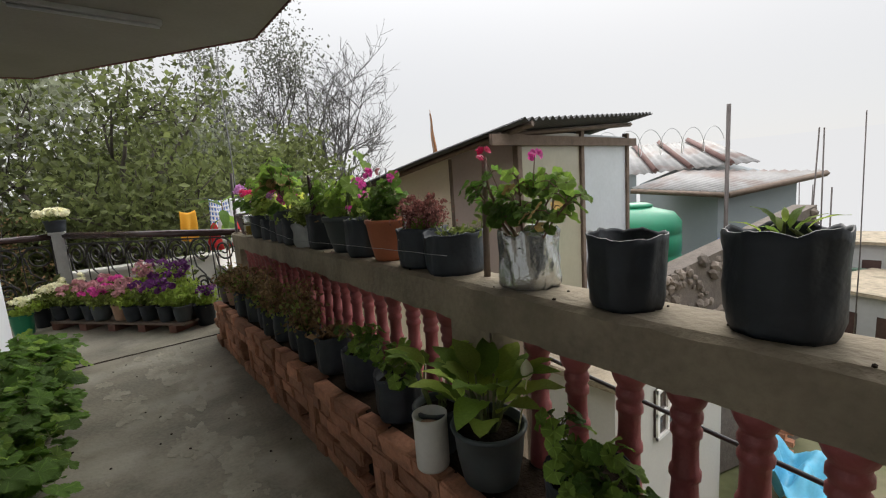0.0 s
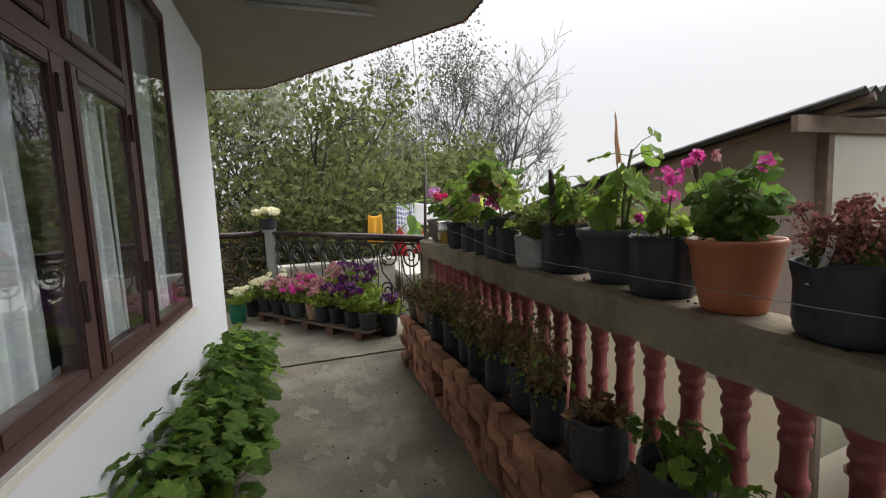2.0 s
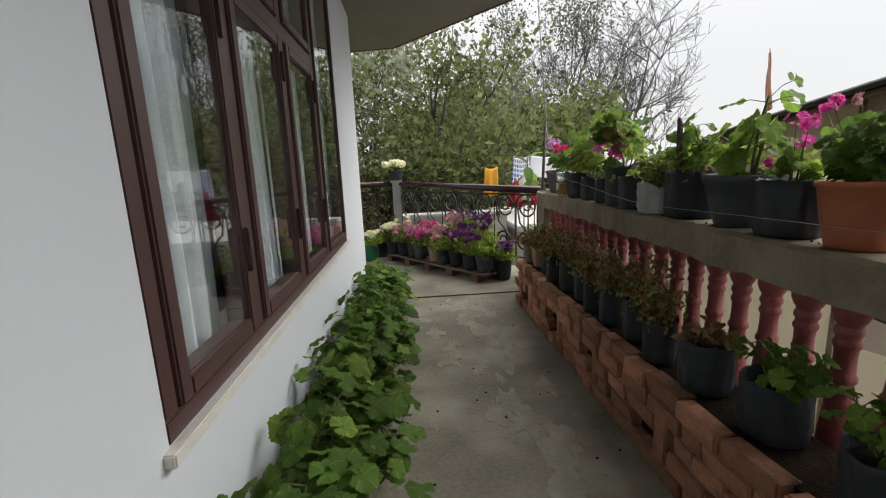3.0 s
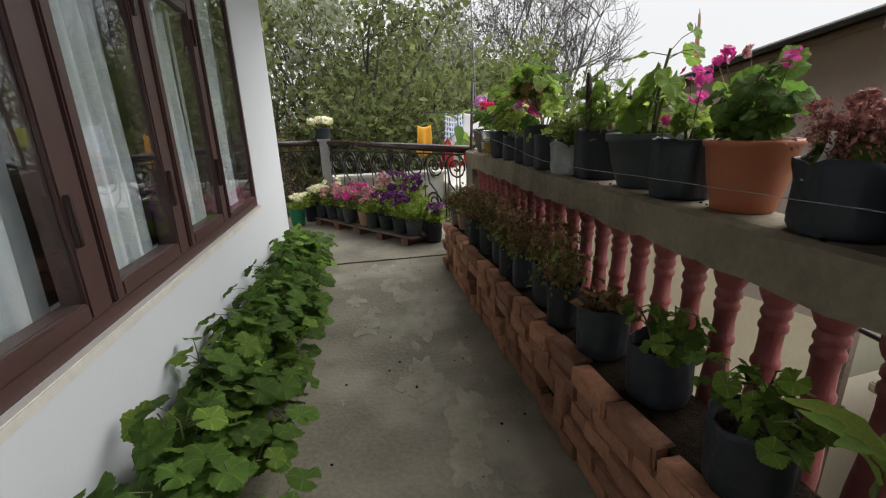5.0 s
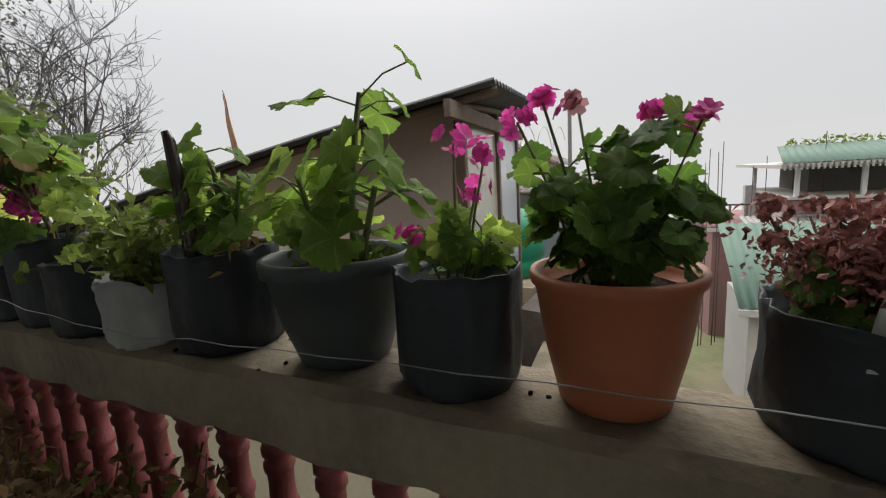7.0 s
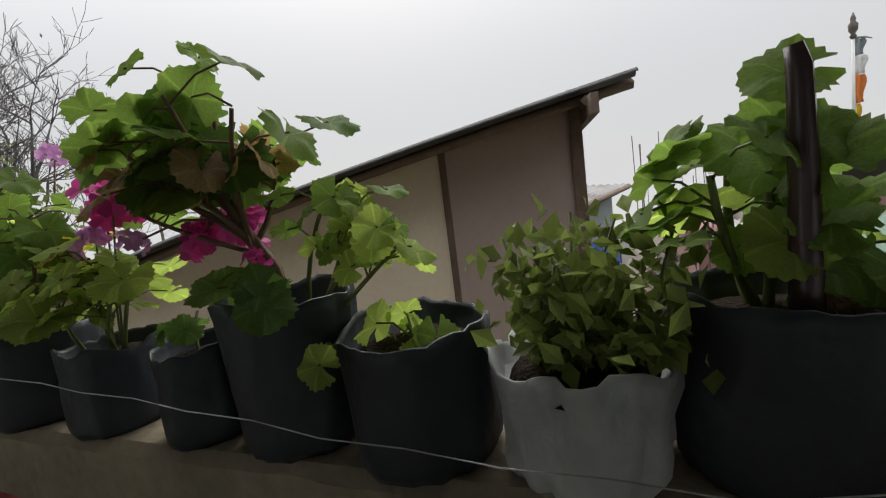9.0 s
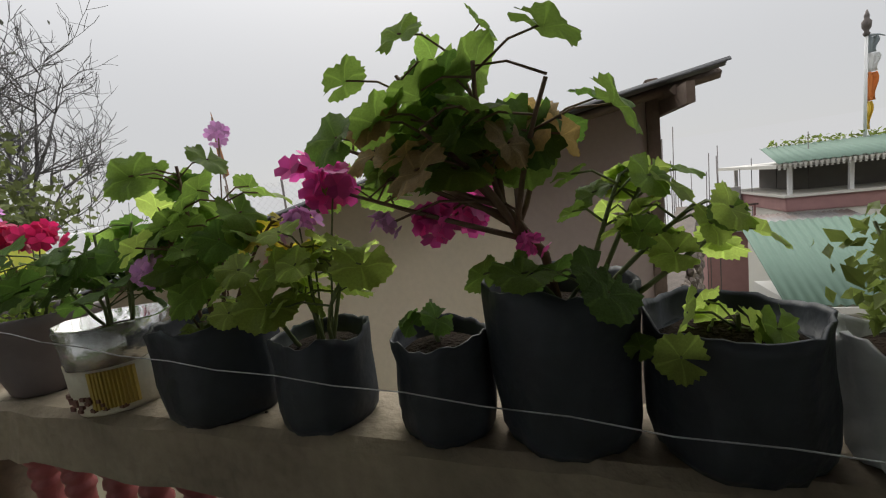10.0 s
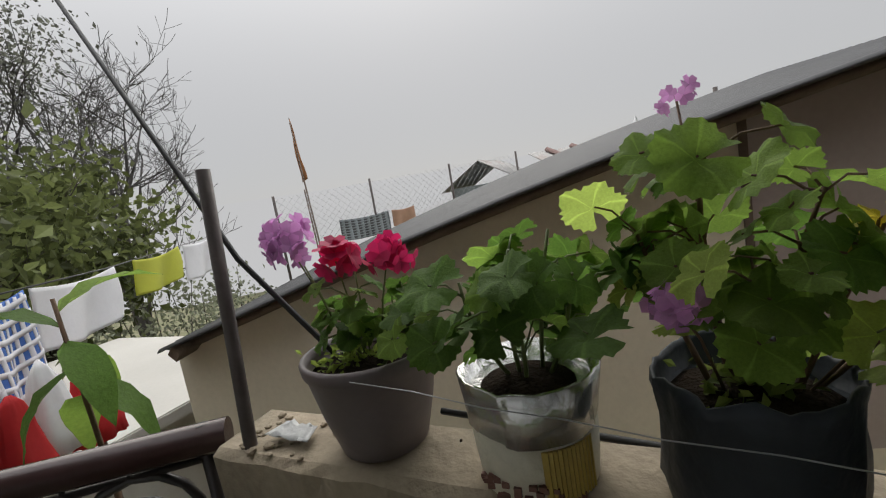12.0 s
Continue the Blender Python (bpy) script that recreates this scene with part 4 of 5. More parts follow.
part("finial", lathe([(.05, 3.0), (.09, 3.08), (.05, 3.14), (.11, 3.25), (.12, 3.42), (.06, 3.5), (.07, 3.58), (.02, 3.75)], 10), "steel", t, "dark turned finial")
for z0, z1, wd, mk in ((.25, 1.1, .14, "mast_yellow"), (1.1, 1.95, .26, "mast_orange"), (1.95, 2.5, .30, "mast_white"), (2.5, 2.98, .26, "bluegrey")):
    part("flag_band", sheet((.0, -.03, z0), (.05, -.03 - wd, z0 + .04), (.05, -.03 - wd * .95, z1), (.0, -.03, z1), 6, 6, lambda u, v: Vector((.07 * math.sin(u * 9 + v * 3), .04 * math.sin(v * 6), 0)), .01), mk, t)
part("pennant", tube(bmesh.new(), [(0, -.05, 3.02), (.0, -.3, 3.0), (.0, -.45, 2.93)], .04, .015, 5), "bluegrey", t)

# half-built brick wall with planks on it
t = thing("brick_wall", (7.4, 3.05, -3.6), "half-built red brick wall with planks on top", "wall")
bm = bmesh.new()
rg = random.Random(23)
for c in range(24):
    for k in range(3):
        y = -.05 + k * .2 + (c % 2) * .1 + rg.uniform(-.015, .015)
        bx(bm, rg.uniform(-.02, .01), .11, y, y + .185, c * .09, c * .09 + .078)
tagged(part("bricks", bm, "brick", t), kind="stuff")
part("plank", box(-.25, -.2, -.5, .75, 2.16, 2.3), "plank", t)
part("plank", box(-.1, .12, -.6, .5, 2.31, 2.35), "plank", t)

# hazy town on the slope below
rg = random.Random(31)
for i in range(70):
    d, az = rg.uniform(22, 95), radians(rg.uniform(62, 128))
    x, y = d * math.sin(az), 3 + d * math.cos(az)
    z = ground_height(x, y)
    w, l, h = rg.uniform(3, 7), rg.uniform(3, 7), rg.uniform(3, 6.5)
    t = thing("town_house", (x, y, z - .5), "pale hazy house of the town below the terrace", "house", "town houses", rg.uniform(-25, 25))
    part("wall", box(-w / 2, w / 2, -l / 2, l / 2, 0, h), rg.choice(["town", "town", "white_render", "town_red"]), t)
    part("roof", box(-w / 2 - .2, w / 2 + .2, -l / 2 - .2, l / 2 + .2, h, h + .15), rg.choice(["town", "slab", "town_green"]), t)
    for k in range(3):
        part("window", box(-w / 2 - .03, -w / 2, -l / 2 + l * (k + .3) / 3, -l / 2 + l * (k + .75) / 3, h - 2, h - .8), "rail", t)
for (x, y, zl, zh, w, l, mk, lab) in ((9.9, -.05, -1.25, -.05, 2.2, 3.2, "town_green", "pale green tin roof close below the terrace"), (13.2, -.9, -.85, -.35, 3.2, 2.6, "old_roof", "pale ribbed tin roof over a lean-to"),
                                (18.5, -.4, -.9, -.75, 4, 2.6, "town_red", "faded red house with a flat roof and rods")):
    t = thing("town_house", (x, y, -6), lab, "house")
    part("wall", box(-w / 2 + .2, w / 2 - .2, -l / 2 + .2, l / 2 - .2, 0, 6 + zl - .03), "white_render" if mk != "town_red" else mk, t)
    roof_sheet(t, (-w / 2, -l / 2, 6 + zl), (-w / 2, l / 2, 6 + zl), (w / 2, l / 2, 6 + zh), (w / 2, -l / 2, 6 + zh), 20, mk)
    part("eave", box(-w / 2 - .03, -w / 2 + .02, -l / 2, l / 2, 6 + zl - .14, 6 + zl - .025), "white_render", t, "white painted eave board")
    if mk == "town_red":
        for k in range(6):
            part("post", box(-w / 2 + .05, -w / 2 + .11, -l / 2 + .1 + k * .46, -l / 2 + .16 + k * .46, 6 + zh, 6 + zh + .55), "town_red", t)
        part("rail", box(-w / 2 + .05, -w / 2 + .11, -l / 2 + .05, l / 2 - .05, 6 + zh + .55, 6 + zh + .6), "steel", t)
        part("column", box(-.6, -.3, -.3, 0, 5.1, 6.35), "post", t)


def pavilion():
    t = thing("roof_pavilion", (16.9, -3.0, -7.05), "roof terrace with brick parapet under a green roof", "house")
    part("wall", box(-2.2, 2.2, -2.2, 2.2, 0, 6.75), "white_render", t)
    part("parapet", box(-2.25, 2.25, -2.25, 2.25, 6.75, 7.15, .02), "town_red", t)
    part("coping", box(-2.32, 2.32, -2.32, 2.32, 7.15, 7.23, .01), "white_render", t)
    for x in (-2.1, 2.1):
        for y in (-2.1, -.7, .7, 2.1):
            part("post", box(x - .05, x + .05, y - .05, y + .05, 7.23, 8.0), "mast_white", t)
    # Solid dark block: the shade under the roof, put into its colour.
    part("back_room", box(-.6, 2.0, -2.0, 1.4, 7.23, 7.95), "dark_room", t, "solid dark block that paints the shade behind the posts")
    bm = bmesh.new()
    for k in range(44):
        y = -2.6 + 5.2 * k / 44
        prism(bm, [(-2.66, y, 8.12), (-2.60, y, 8.12), (-2.60, y + .115, 8.12), (-2.66, y + .115, 8.12)][::-1], [(-2.65, y + .03, 7.96), (-2.61, y + .03, 7.96), (-2.61, y + .085, 7.96), (-2.65, y + .085, 7.96)])
    tagged(part("valance", bm, "white_render", t, "white scalloped eave edge"), kind="stuff")
    part("ceiling_board", box(-2.58, 2.6, -2.6, 2.6, 8.0, 8.1), "white_render", t)
    roof_sheet(t, (-2.68, -2.6, 8.14), (-2.68, 2.6, 8.14), (.2, 2.0, 8.62), (.2, -2.6, 8.62), 24, "town_green")
    bm = bmesh.new()
    for k in range(30):
        small_leaves(bm, (.3, -2.4 + k * .14, 8.68), 8, (.12, .08, .05), .16, random.Random(k), .6)
    tagged(part("greenery", bm, "leaf_small", t), kind="stuff")


pavilion()


# ---------------------------------------------------------------- trees
def limbs(bm, start, direction, length, radius, depth, rg, ends, spread=0.6, lift=0.15, kids=(2, 4), thin=.004, twigs=None):
    p, d = Vector(start), Vector(direction).normalized()
    pts = [p.copy()]
    n = 4
    for i in range(n):
        d = (d + Vector((rg.gauss(0, .13), rg.gauss(0, .13), rg.gauss(lift * .3, .1)))).normalized()
        p = p + d * length / n
        pts.append(p.copy())
    tube(twigs if twigs is not None and depth < 3 else bm, pts if depth > 0 else pts[::2], radius, max(thin, radius * .55), 7 if depth > 3 else 4 if depth > 1 else 3)
    if depth <= 0:
        ends.append((pts[2], d))
        ends.append((p.copy(), d))
        return
    for k in range(rg.randint(*kids)):
        s = rg.choice(pts[1:]) if k else p
        e = (d + Vector((rg.gauss(0, spread), rg.gauss(0, spread), rg.gauss(lift, spread * .6)))).normalized()
        limbs(bm, s, e, length * rg.uniform(.58, .82), max(thin, radius * rg.uniform(.45, .65)), depth - 1, rg, ends, spread, lift, kids, thin, twigs)


def leafy_tree(at, height, seed, per=30, leaf=.11, mk="leaf_tree", bark="bark", spread=.65, label="broad-leaved tree with thin olive-green foliage", cloud=.38, depth=4, r=.12):
    rg = random.Random(seed)
    t = thing("tree", at, label, "tree")
    bm, ends = bmesh.new(), []
    for k in range(3):
        limbs(bm, (rg.uniform(-.2, .2), rg.uniform(-.2, .2), 0), (rg.uniform(-.3, .3), rg.uniform(-.3, .3), 1), height * .33, r * rg.uniform(.7, 1), depth, rg, ends, spread, .12)
    part("trunk", bm, bark, t)
    lb = bmesh.new()
    for p, d in ends:
        small_leaves(lb, p, per, (cloud, cloud, cloud * .8), leaf, rg, .2)
    part("crown", lb, mk, t)
    return t


def bare_tree(at, height, seed):
    rg = random.Random(seed)
    t = thing("tree", at, "tall leafless tree with fine grey twigs", "tree")
    bm, tw, ends = bmesh.new(), bmesh.new(), []
    for k in range(3):
        limbs(bm, (0, 0, 0), (rg.uniform(-.18, .12), rg.uniform(-.2, .2), 1), height * .31, .16, 6, rg, ends, .58, .12, (2, 4), .009, tw)
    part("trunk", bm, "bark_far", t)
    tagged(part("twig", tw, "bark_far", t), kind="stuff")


leafy_tree((.2, 12.6, -2.3), 7.6, 3, per=24, leaf=.15, cloud=.26, r=.2)
leafy_tree((-3.8, 12.4, -2.0), 8.2, 8, per=24, leaf=.14, cloud=.28, r=.19)
leafy_tree((3.4, 15.2, -1.7), 6.6, 9, per=26, leaf=.20, cloud=.38, r=.15)
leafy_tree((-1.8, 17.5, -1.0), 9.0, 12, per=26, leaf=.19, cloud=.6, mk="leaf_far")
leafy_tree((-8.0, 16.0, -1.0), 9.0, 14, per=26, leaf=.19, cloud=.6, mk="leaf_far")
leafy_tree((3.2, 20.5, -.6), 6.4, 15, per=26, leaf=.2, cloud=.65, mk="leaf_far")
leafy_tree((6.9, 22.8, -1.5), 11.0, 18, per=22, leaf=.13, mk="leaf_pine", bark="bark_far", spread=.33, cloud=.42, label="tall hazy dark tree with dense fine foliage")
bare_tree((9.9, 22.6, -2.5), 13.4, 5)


def thicket(at, size, n, leaf, mk, seed, label):
    """Rough undergrowth: thin stems and a mass of leaves in uneven clumps."""
    rg = random.Random(seed)
    t = thing("thicket", at, label, "bushes")
    bm, lb = bmesh.new(), bmesh.new()
    for i in range(n):
        p = Vector((rg.uniform(-size[0], size[0]), rg.uniform(-size[1], size[1]), 0))
        h = size[2] * rg.uniform(.4, 1.0)
        tip = p + Vector((rg.uniform(-.5, .5), rg.uniform(-.5, .5), h))
        tube(bm, [p, p.lerp(tip, .5) + Vector((rg.uniform(-.2, .2), rg.uniform(-.2, .2), 0)), tip], .02, .006, 4)
        for k in range(5):
            small_leaves(lb, p.lerp(tip, rg.uniform(.25, 1)), 26, (.35, .35, .3), leaf, rg, .3)
    tagged(part("stem", bm, "bark", t), kind="stuff")
    tagged(part("foliage", lb, mk, t), kind="stuff")


thicket((-2.0, 14.2, -2.0), (5.0, 1.2, 2.9), 50, .12, "leaf_tree", 21, "dense olive undergrowth on the slope behind the railing")
thicket((-3.0, 15.5, -1.6), (6.5, 1.5, 3.4), 50, .15, "leaf_tree", 22, "tall tangled bushes on the hillside")
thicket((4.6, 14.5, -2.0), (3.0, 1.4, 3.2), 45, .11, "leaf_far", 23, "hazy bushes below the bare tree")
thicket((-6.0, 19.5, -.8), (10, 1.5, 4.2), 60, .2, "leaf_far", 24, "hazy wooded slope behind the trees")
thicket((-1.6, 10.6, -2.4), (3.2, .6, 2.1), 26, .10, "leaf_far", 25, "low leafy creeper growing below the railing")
thicket((-2.6, 11.6, -1.4), (1.3, .5, 3.4), 26, .07, "leaf_brown", 27, "dried reddish-brown vine among the trees")


# ---------------------------------------------------------------- pots on the coping
def coping_pot(name, y, label, off=0.11, group=""):
    if y > 4.3:
        off -= .02
    return thing(name, (skew(y) + off, y, 1.0), label, "potted plant", group)


def blades(t, base, n, size, keys, seed, spread=.5, lean=.55, width=1.0):
    """Long leaves on upright stalks round the middle of a pot."""
    rg = random.Random(seed)
    bm = bmesh.new()
    for i in range(n):
        a = i * 2.4 + rg.uniform(-.3, .3)
        d = Vector((math.cos(a), math.sin(a), 0))
        rise = rg.uniform(.35, 1.1) * size
        q = Vector((0, 0, base)) + d * spread * size * rg.uniform(.3, .9) + Vector((0, 0, rise))
        tube(bm, [d * .02 + Vector((0, 0, base - .01)), d * .05 + Vector((0, 0, base + rise * .6)), q], .005, .003, 5)
        s = size * rg.uniform(.75, 1.2)
        u = (d * (1 - lean * rg.uniform(.2, 1)) + Vector((0, 0, lean * rg.uniform(.3, 1.4)))).normalized()
        side = u.cross(Vector((0, 0, 1))).normalized()
        up = side.cross(u)
        m = Matrix(((side.x * s * width, u.x * s, up.x * s, q.x), (side.y * s * width, u.y * s, up.y * s, q.y), (side.z * s * width, u.z * s, up.z * s, q.z), (0, 0, 0, 1)))
        piece("leaf", BLADES[keys[i % len(keys)]][rg.randrange(3)], t, m)
    tagged(part("stalk", bm, "stem", t), kind="stuff")


# nearest the house end: big dark pot, empty bag, silver bag
t = coping_pot("potted_seedling", 1.79, "large dark blue-black pot with a small pale seedling", .13)
b = poly_bag(t, .098, .21, 1, 1.0, "poly", "pot")
blades(t, b, 11, .055, ["leaf_lime", "leaf"], 2, .7, .6, .8)
t = coping_pot("planting_bag", 2.12, "black plastic planting bag with bare soil", .11)
poly_bag(t, .095, .19, 2)
t = coping_pot("potted_geranium", 2.46, "silver plastic bag with a yellowing geranium", .12)
b = poly_bag(t, .10, .18, 3, .9, "silver", "bag", "crumpled silver plastic bag")
geranium(t, b, [(-.02, .02, .36), (.0, -.12, .32), (.04, .10, .31), (-.06, -.19, .27), (.06, -.06, .34)], .055, ["leaf", "leaf_dark", "leaf_old", "leaf_dark"], 21, 15, [("magenta", (.02, -.02, .42), .022)], stem_key="stem_brown")
geranium(t, b, [(-.01, .17, .38), (-.03, .20, .32), (.02, .14, .29), (.02, .22, .27)], .058, ["leaf_dark", "leaf_old", "leaf_dark"], 22, 10, [("crimson", (.0, .19, .45), .024)], stem_key="stem_brown", r_stem=.007)
bm = tube(bmesh.new(), [(0, 0, 0), (.004, -.004, .25), (.006, -.01, .44)], .013, .010, 7)
ob = tagged(part("wooden_stick", bm, "wood"), "short weathered stick standing upright on the coping", "stick")
ob.location = (skew(2.68) + .13, 2.68, .998)
t = coping_pot("potted_trailing_plant", 2.86, "low black planting bag with thin trailing green shoots", .12)
b = poly_bag(t, .118, .16, 5)
bushy(t, b, .12, .07, "leaf_small", 23, 150, .022, 14)
bm = bmesh.new()
lb = bmesh.new()
tube(bm, [(.05, -.10, b), (.05, -.13, b + .12), (.06, -.13, b + .22)], .003, .002, 4)
for k in range(9):
    small_leaves(lb, (.05, -.12 - k * .001, b + .05 + k * .02), 4, (.012, .012, .006), .03, random.Random(k))
part("shoot", bm, "stem", t)
part("shoot_foliage", lb, "leaf_small", t)
t = coping_pot("potted_kalanchoe", 3.10, "low black planting bag with a red-leaved flowering succulent", .13)
b = poly_bag(t, .113, .17, 6)
bushy(t, b, .115, .155, "leaf_red", 24, 3200, .013, 40, "stem_brown", ("leaf_red", .016, 12, .008), True)
rg = random.Random(5)
for k in range(26):
    a = rg.uniform(0, 6.3)
    piece("leaf", LEAVES["leaf_dark" if k % 3 else "leaf"][k % 4], t, facing((.08 * math.cos(a), .08 * math.sin(a), b + rg.uniform(.005, .08)), (math.cos(a), math.sin(a), .4), a, rg.uniform(.045, .07)))
bm = sheet((-.10, .045, b - .01), (-.10, .030, b - .01), (-.085, .0, b + .10), (-.085, .015, b + .10), 2, 6, lambda u, v: Vector((.02 * math.sin(v * 3), 0, 0)), .002)
part("plant_tag", bm, "white_plastic", t, "curled pale plant tag")
t = coping_pot("potted_geranium", 3.39, "terracotta plastic pot with a pink flowering geranium", .13)
b = hard_pot(t, .12, .205, .68, "terracotta", .022, .006)
geranium(t, b, [(-.02, .0, .36), (.04, .08, .34), (.0, -.08, .31), (-.06, .06, .32), (.03, -.03, .38), (-.04, -.05, .28)], .058, ["leaf_dark", "leaf_dark", "leaf", "leaf_dark"], 1, 18,
         [("magenta", (-.03, .13, .42), .022), ("magenta", (-.05, .09, .44), .02), ("magenta", (-.03, -.10, .40), .016), ("magenta", (.03, -.05, .42), .014), ("pink", (.0, .05, .44), .012)], drop=.2)
t = coping_pot("potted_geranium", 3.64, "black planting bag with a magenta geranium", .12)
b = poly_bag(t, .105, .20, 7)
geranium(t, b, [(-.02, .02, .27), (.03, -.04, .26), (-.03, -.06, .24)], .06, ["leaf_lime", "leaf", "leaf_dark"], 25, 9,
         [("magenta", (-.03, -.02, .40), .026), ("magenta", (-.03, -.07, .38), .022), ("magenta", (-.02, -.05, .33), .018), ("magenta", (-.05, .05, .26), .018)])
t = coping_pot("potted_geranium", 3.905, "wide grey-green plastic pot with a large-leaved geranium", .14)
b = hard_pot(t, .148, .215, .62, "greypot", .035, .010)
geranium(t, b, [(.01, -.08, .51), (-.02, .06, .37), (.03, -.02, .42), (-.03, -.12, .34), (.02, .11, .31)], .105, ["leaf", "leaf_lime", "leaf"], 26, 7, r_stem=.009)
bm = bmesh.new()
small_leaves(bm, (0, 0, b + .02), 130, (.042, .042, .01), .03, random.Random(3), .8)
part("undergrowth", bm, "leaf_small", t)
t = coping_pot("potted_geranium", 4.225, "tall black planting bag with a staked bright green geranium", .13)
b = poly_bag(t, .122, .225, 8)
geranium(t, b, [(.0, .01, .43), (-.02, .07, .36), (.02, -.06, .38), (-.03, -.02, .29), (.03, .03, .41)], .085, ["leaf", "leaf_lime", "leaf"], 27, 8, r_stem=.007)
bm = tube(bmesh.new(), [(-.07, .0, b - .03), (-.073, .002, .22), (-.077, .004, .36), (-.08, .007, .455), (-.081, .012, .475)], .019, .009, 6)
part("stake", bm, "rail", t, "dark split wooden stake")
bm = bmesh.new()
small_leaves(bm, (-.03, -.07, b + .026), 110, (.026, .022, .012), .032, random.Random(8), .6)
part("litter", bm, "leaf_brown", t, "dry brown leaf litter")
t = coping_pot("potted_bush", 4.455, "white plastic bag with a small-leaved green bush", .12)
b = poly_bag(t, .115, .16, 9, .95, "clear_bag", "bag", "translucent white plastic bag", 1.02)
bushy(t, b, .13, .20, "leaf_small", 28, 1150, .033, 20)
t = coping_pot("potted_seedling", 4.69, "open black planting bag with a small lime-green seedling", .12)
b = poly_bag(t, .12, .195, 10, .9)
geranium(t, b - .02, [(-.03, .0, .20), (-.06, .09, .16), (-.02, .03, .18)], .065, ["leaf_lime", "leaf"], 6, 3, up=-.2)
t = coping_pot("potted_geranium", 4.92, "tall black planting bag with a big overhanging magenta geranium", .13)
b = poly_bag(t, .112, .25, 11)
geranium(t, b, [(.0, .23, .60), (.01, .35, .50), (.02, .10, .60), (.06, .29, .46), (.04, .37, .42), (-.05, .15, .50), (.02, .18, .55), (.04, .03, .52), (.0, .26, .47), (.0, .14, .62), (.05, .28, .56), (-.10, .08, .57), (-.11, .16, .49), (-.07, -.01, .54)], .10, ["leaf", "leaf_dark", "leaf", "leaf_dark", "leaf_old"], 29, 5,
         [("magenta", (.10, .14, .36), .042), ("magenta", (.02, .20, .35), .034), ("magenta", (-.03, .03, .31), .022), ("lilac", (-.06, .26, .36), .022), ("magenta", (.05, .17, .36), .04)], stem_key="stem_brown", r_stem=.0055, drop=.45, trunk=(.0, .08, .38))
geranium(t, b, [(.0, -.10, .40), (-.03, -.19, .35), (.02, -.13, .38), (-.02, -.22, .31)], .062, ["leaf_lime", "leaf"], 30, 8, r_stem=.005, drop=.6)
geranium(t, b, [(-.08, .03, .27), (-.08, -.04, .26)], .085, ["leaf_dark", "leaf"], 48, 3, drop=.8)
t = coping_pot("planting_bag", 5.12, "small black planting bag with dark soil and a cut stem", .11)
b = poly_bag(t, .085, .17, 12)
geranium(t, b, [(.02, .02, .22)], .05, ["leaf_dark"], 31, 5)
t = coping_pot("potted_geranium", 5.37, "small black planting bag with broad lime-green leaves", .11)
b = poly_bag(t, .092, .17, 13)
geranium(t, b, [(-.03, .08, .29), (.03, -.06, .31), (-.03, -.09, .28), (.0, .0, .32)], .09, ["leaf_lime"], 32, 6, r_stem=.005, up=.35, drop=.6)
geranium(t, b, [(-.02, .02, .26)], .05, ["leaf_lime"], 33, 4, [("magenta", (.06, .02, .46), .056), ("magenta", (.01, -.07, .44), .05), ("lilac", (.03, .03, .37), .03)])
t = coping_pot("potted_geranium", 5.635, "black planting bag with a leggy lilac geranium", .12)
b = poly_bag(t, .12, .20, 14)
geranium(t, b, [(.0, .03, .52), (-.02, -.09, .44), (.02, .12, .40), (-.04, -.02, .32)], .09, ["leaf", "leaf_lime", "leaf_dark"], 34, 11,
         [("lilac", (-.05, .085, .31), .036), ("lilac", (.14, .04, .60), .028)], stem_key="stem_brown", r_stem=.0055)
bm = bmesh.new()
small_leaves(bm, (-.01, .0, b + .02), 110, (.035, .035, .012), .03, random.Random(12), .7, b + .005)
part("undergrowth", bm, "leaf_small", t)
geranium(t, b, [(.02, -.16, .38), (.0, -.22, .34)], .06, ["leaf_yellow", "leaf_yellow", "leaf_old"], 49, 5, [("pink", (-.02, -.20, .30), .02)], stem_key="stem_brown", drop=.7)
t = coping_pot("potted_geranium", 5.95, "foil-topped printed packet used as a geranium pot", .11)
b = .18
part("packet", lathe([(.095, 0), (.101, .01), (.105, .06), (.108, .115)], 32, .05, 15, 1, .02), "packet", t, "cream printed packet")
part("foil", lathe([(.109, .112), (.113, .15), (.117, .20), (.113, .203), (.104, .17)], 40, .08, 16, 1, .06), "foil", t, "crumpled silver foil collar")
part("soil", lathe([(.05, .16), (.098, .165), (.05, .18), (.02, .185)], 16, .05, 3), "soil", t)
rg = random.Random(9)
bm = bmesh.new()
for k in range(26):
    a, z = rg.uniform(2.3, 4.2), rg.uniform(.015, .05)
    r = .101 + z * .08 + .001
    bx(bm, r * math.cos(a) - .004, r * math.cos(a) + .004, r * math.sin(a) - .006, r * math.sin(a) + .006, z - .004, z + .004)
part("print_spot", bm, "packet_brown", t)
bm = bmesh.new()
for k in range(12):
    a = 3.5 + k * .07
    bx(bm, .104 * math.cos(a) - .004, .104 * math.cos(a) + .003, .104 * math.sin(a) - .005, .104 * math.sin(a) + .005, .02, .105)
part("print_band", bm, "packet_gold", t, "dull gold printed panel")
geranium(t, b, [(.0, .0, .40), (-.04, .08, .36), (-.03, -.10, .36), (.05, -.06, .42), (-.06, -.01, .32)], .10, ["leaf_dark", "leaf", "leaf_dark"], 35, 8, drop=.35)
t = coping_pot("potted_geranium", 6.30, "mauve-grey plastic pot with crimson and lilac geraniums", .15)
b = hard_pot(t, .145, .215, .66, "mauvepot", .03, .006)
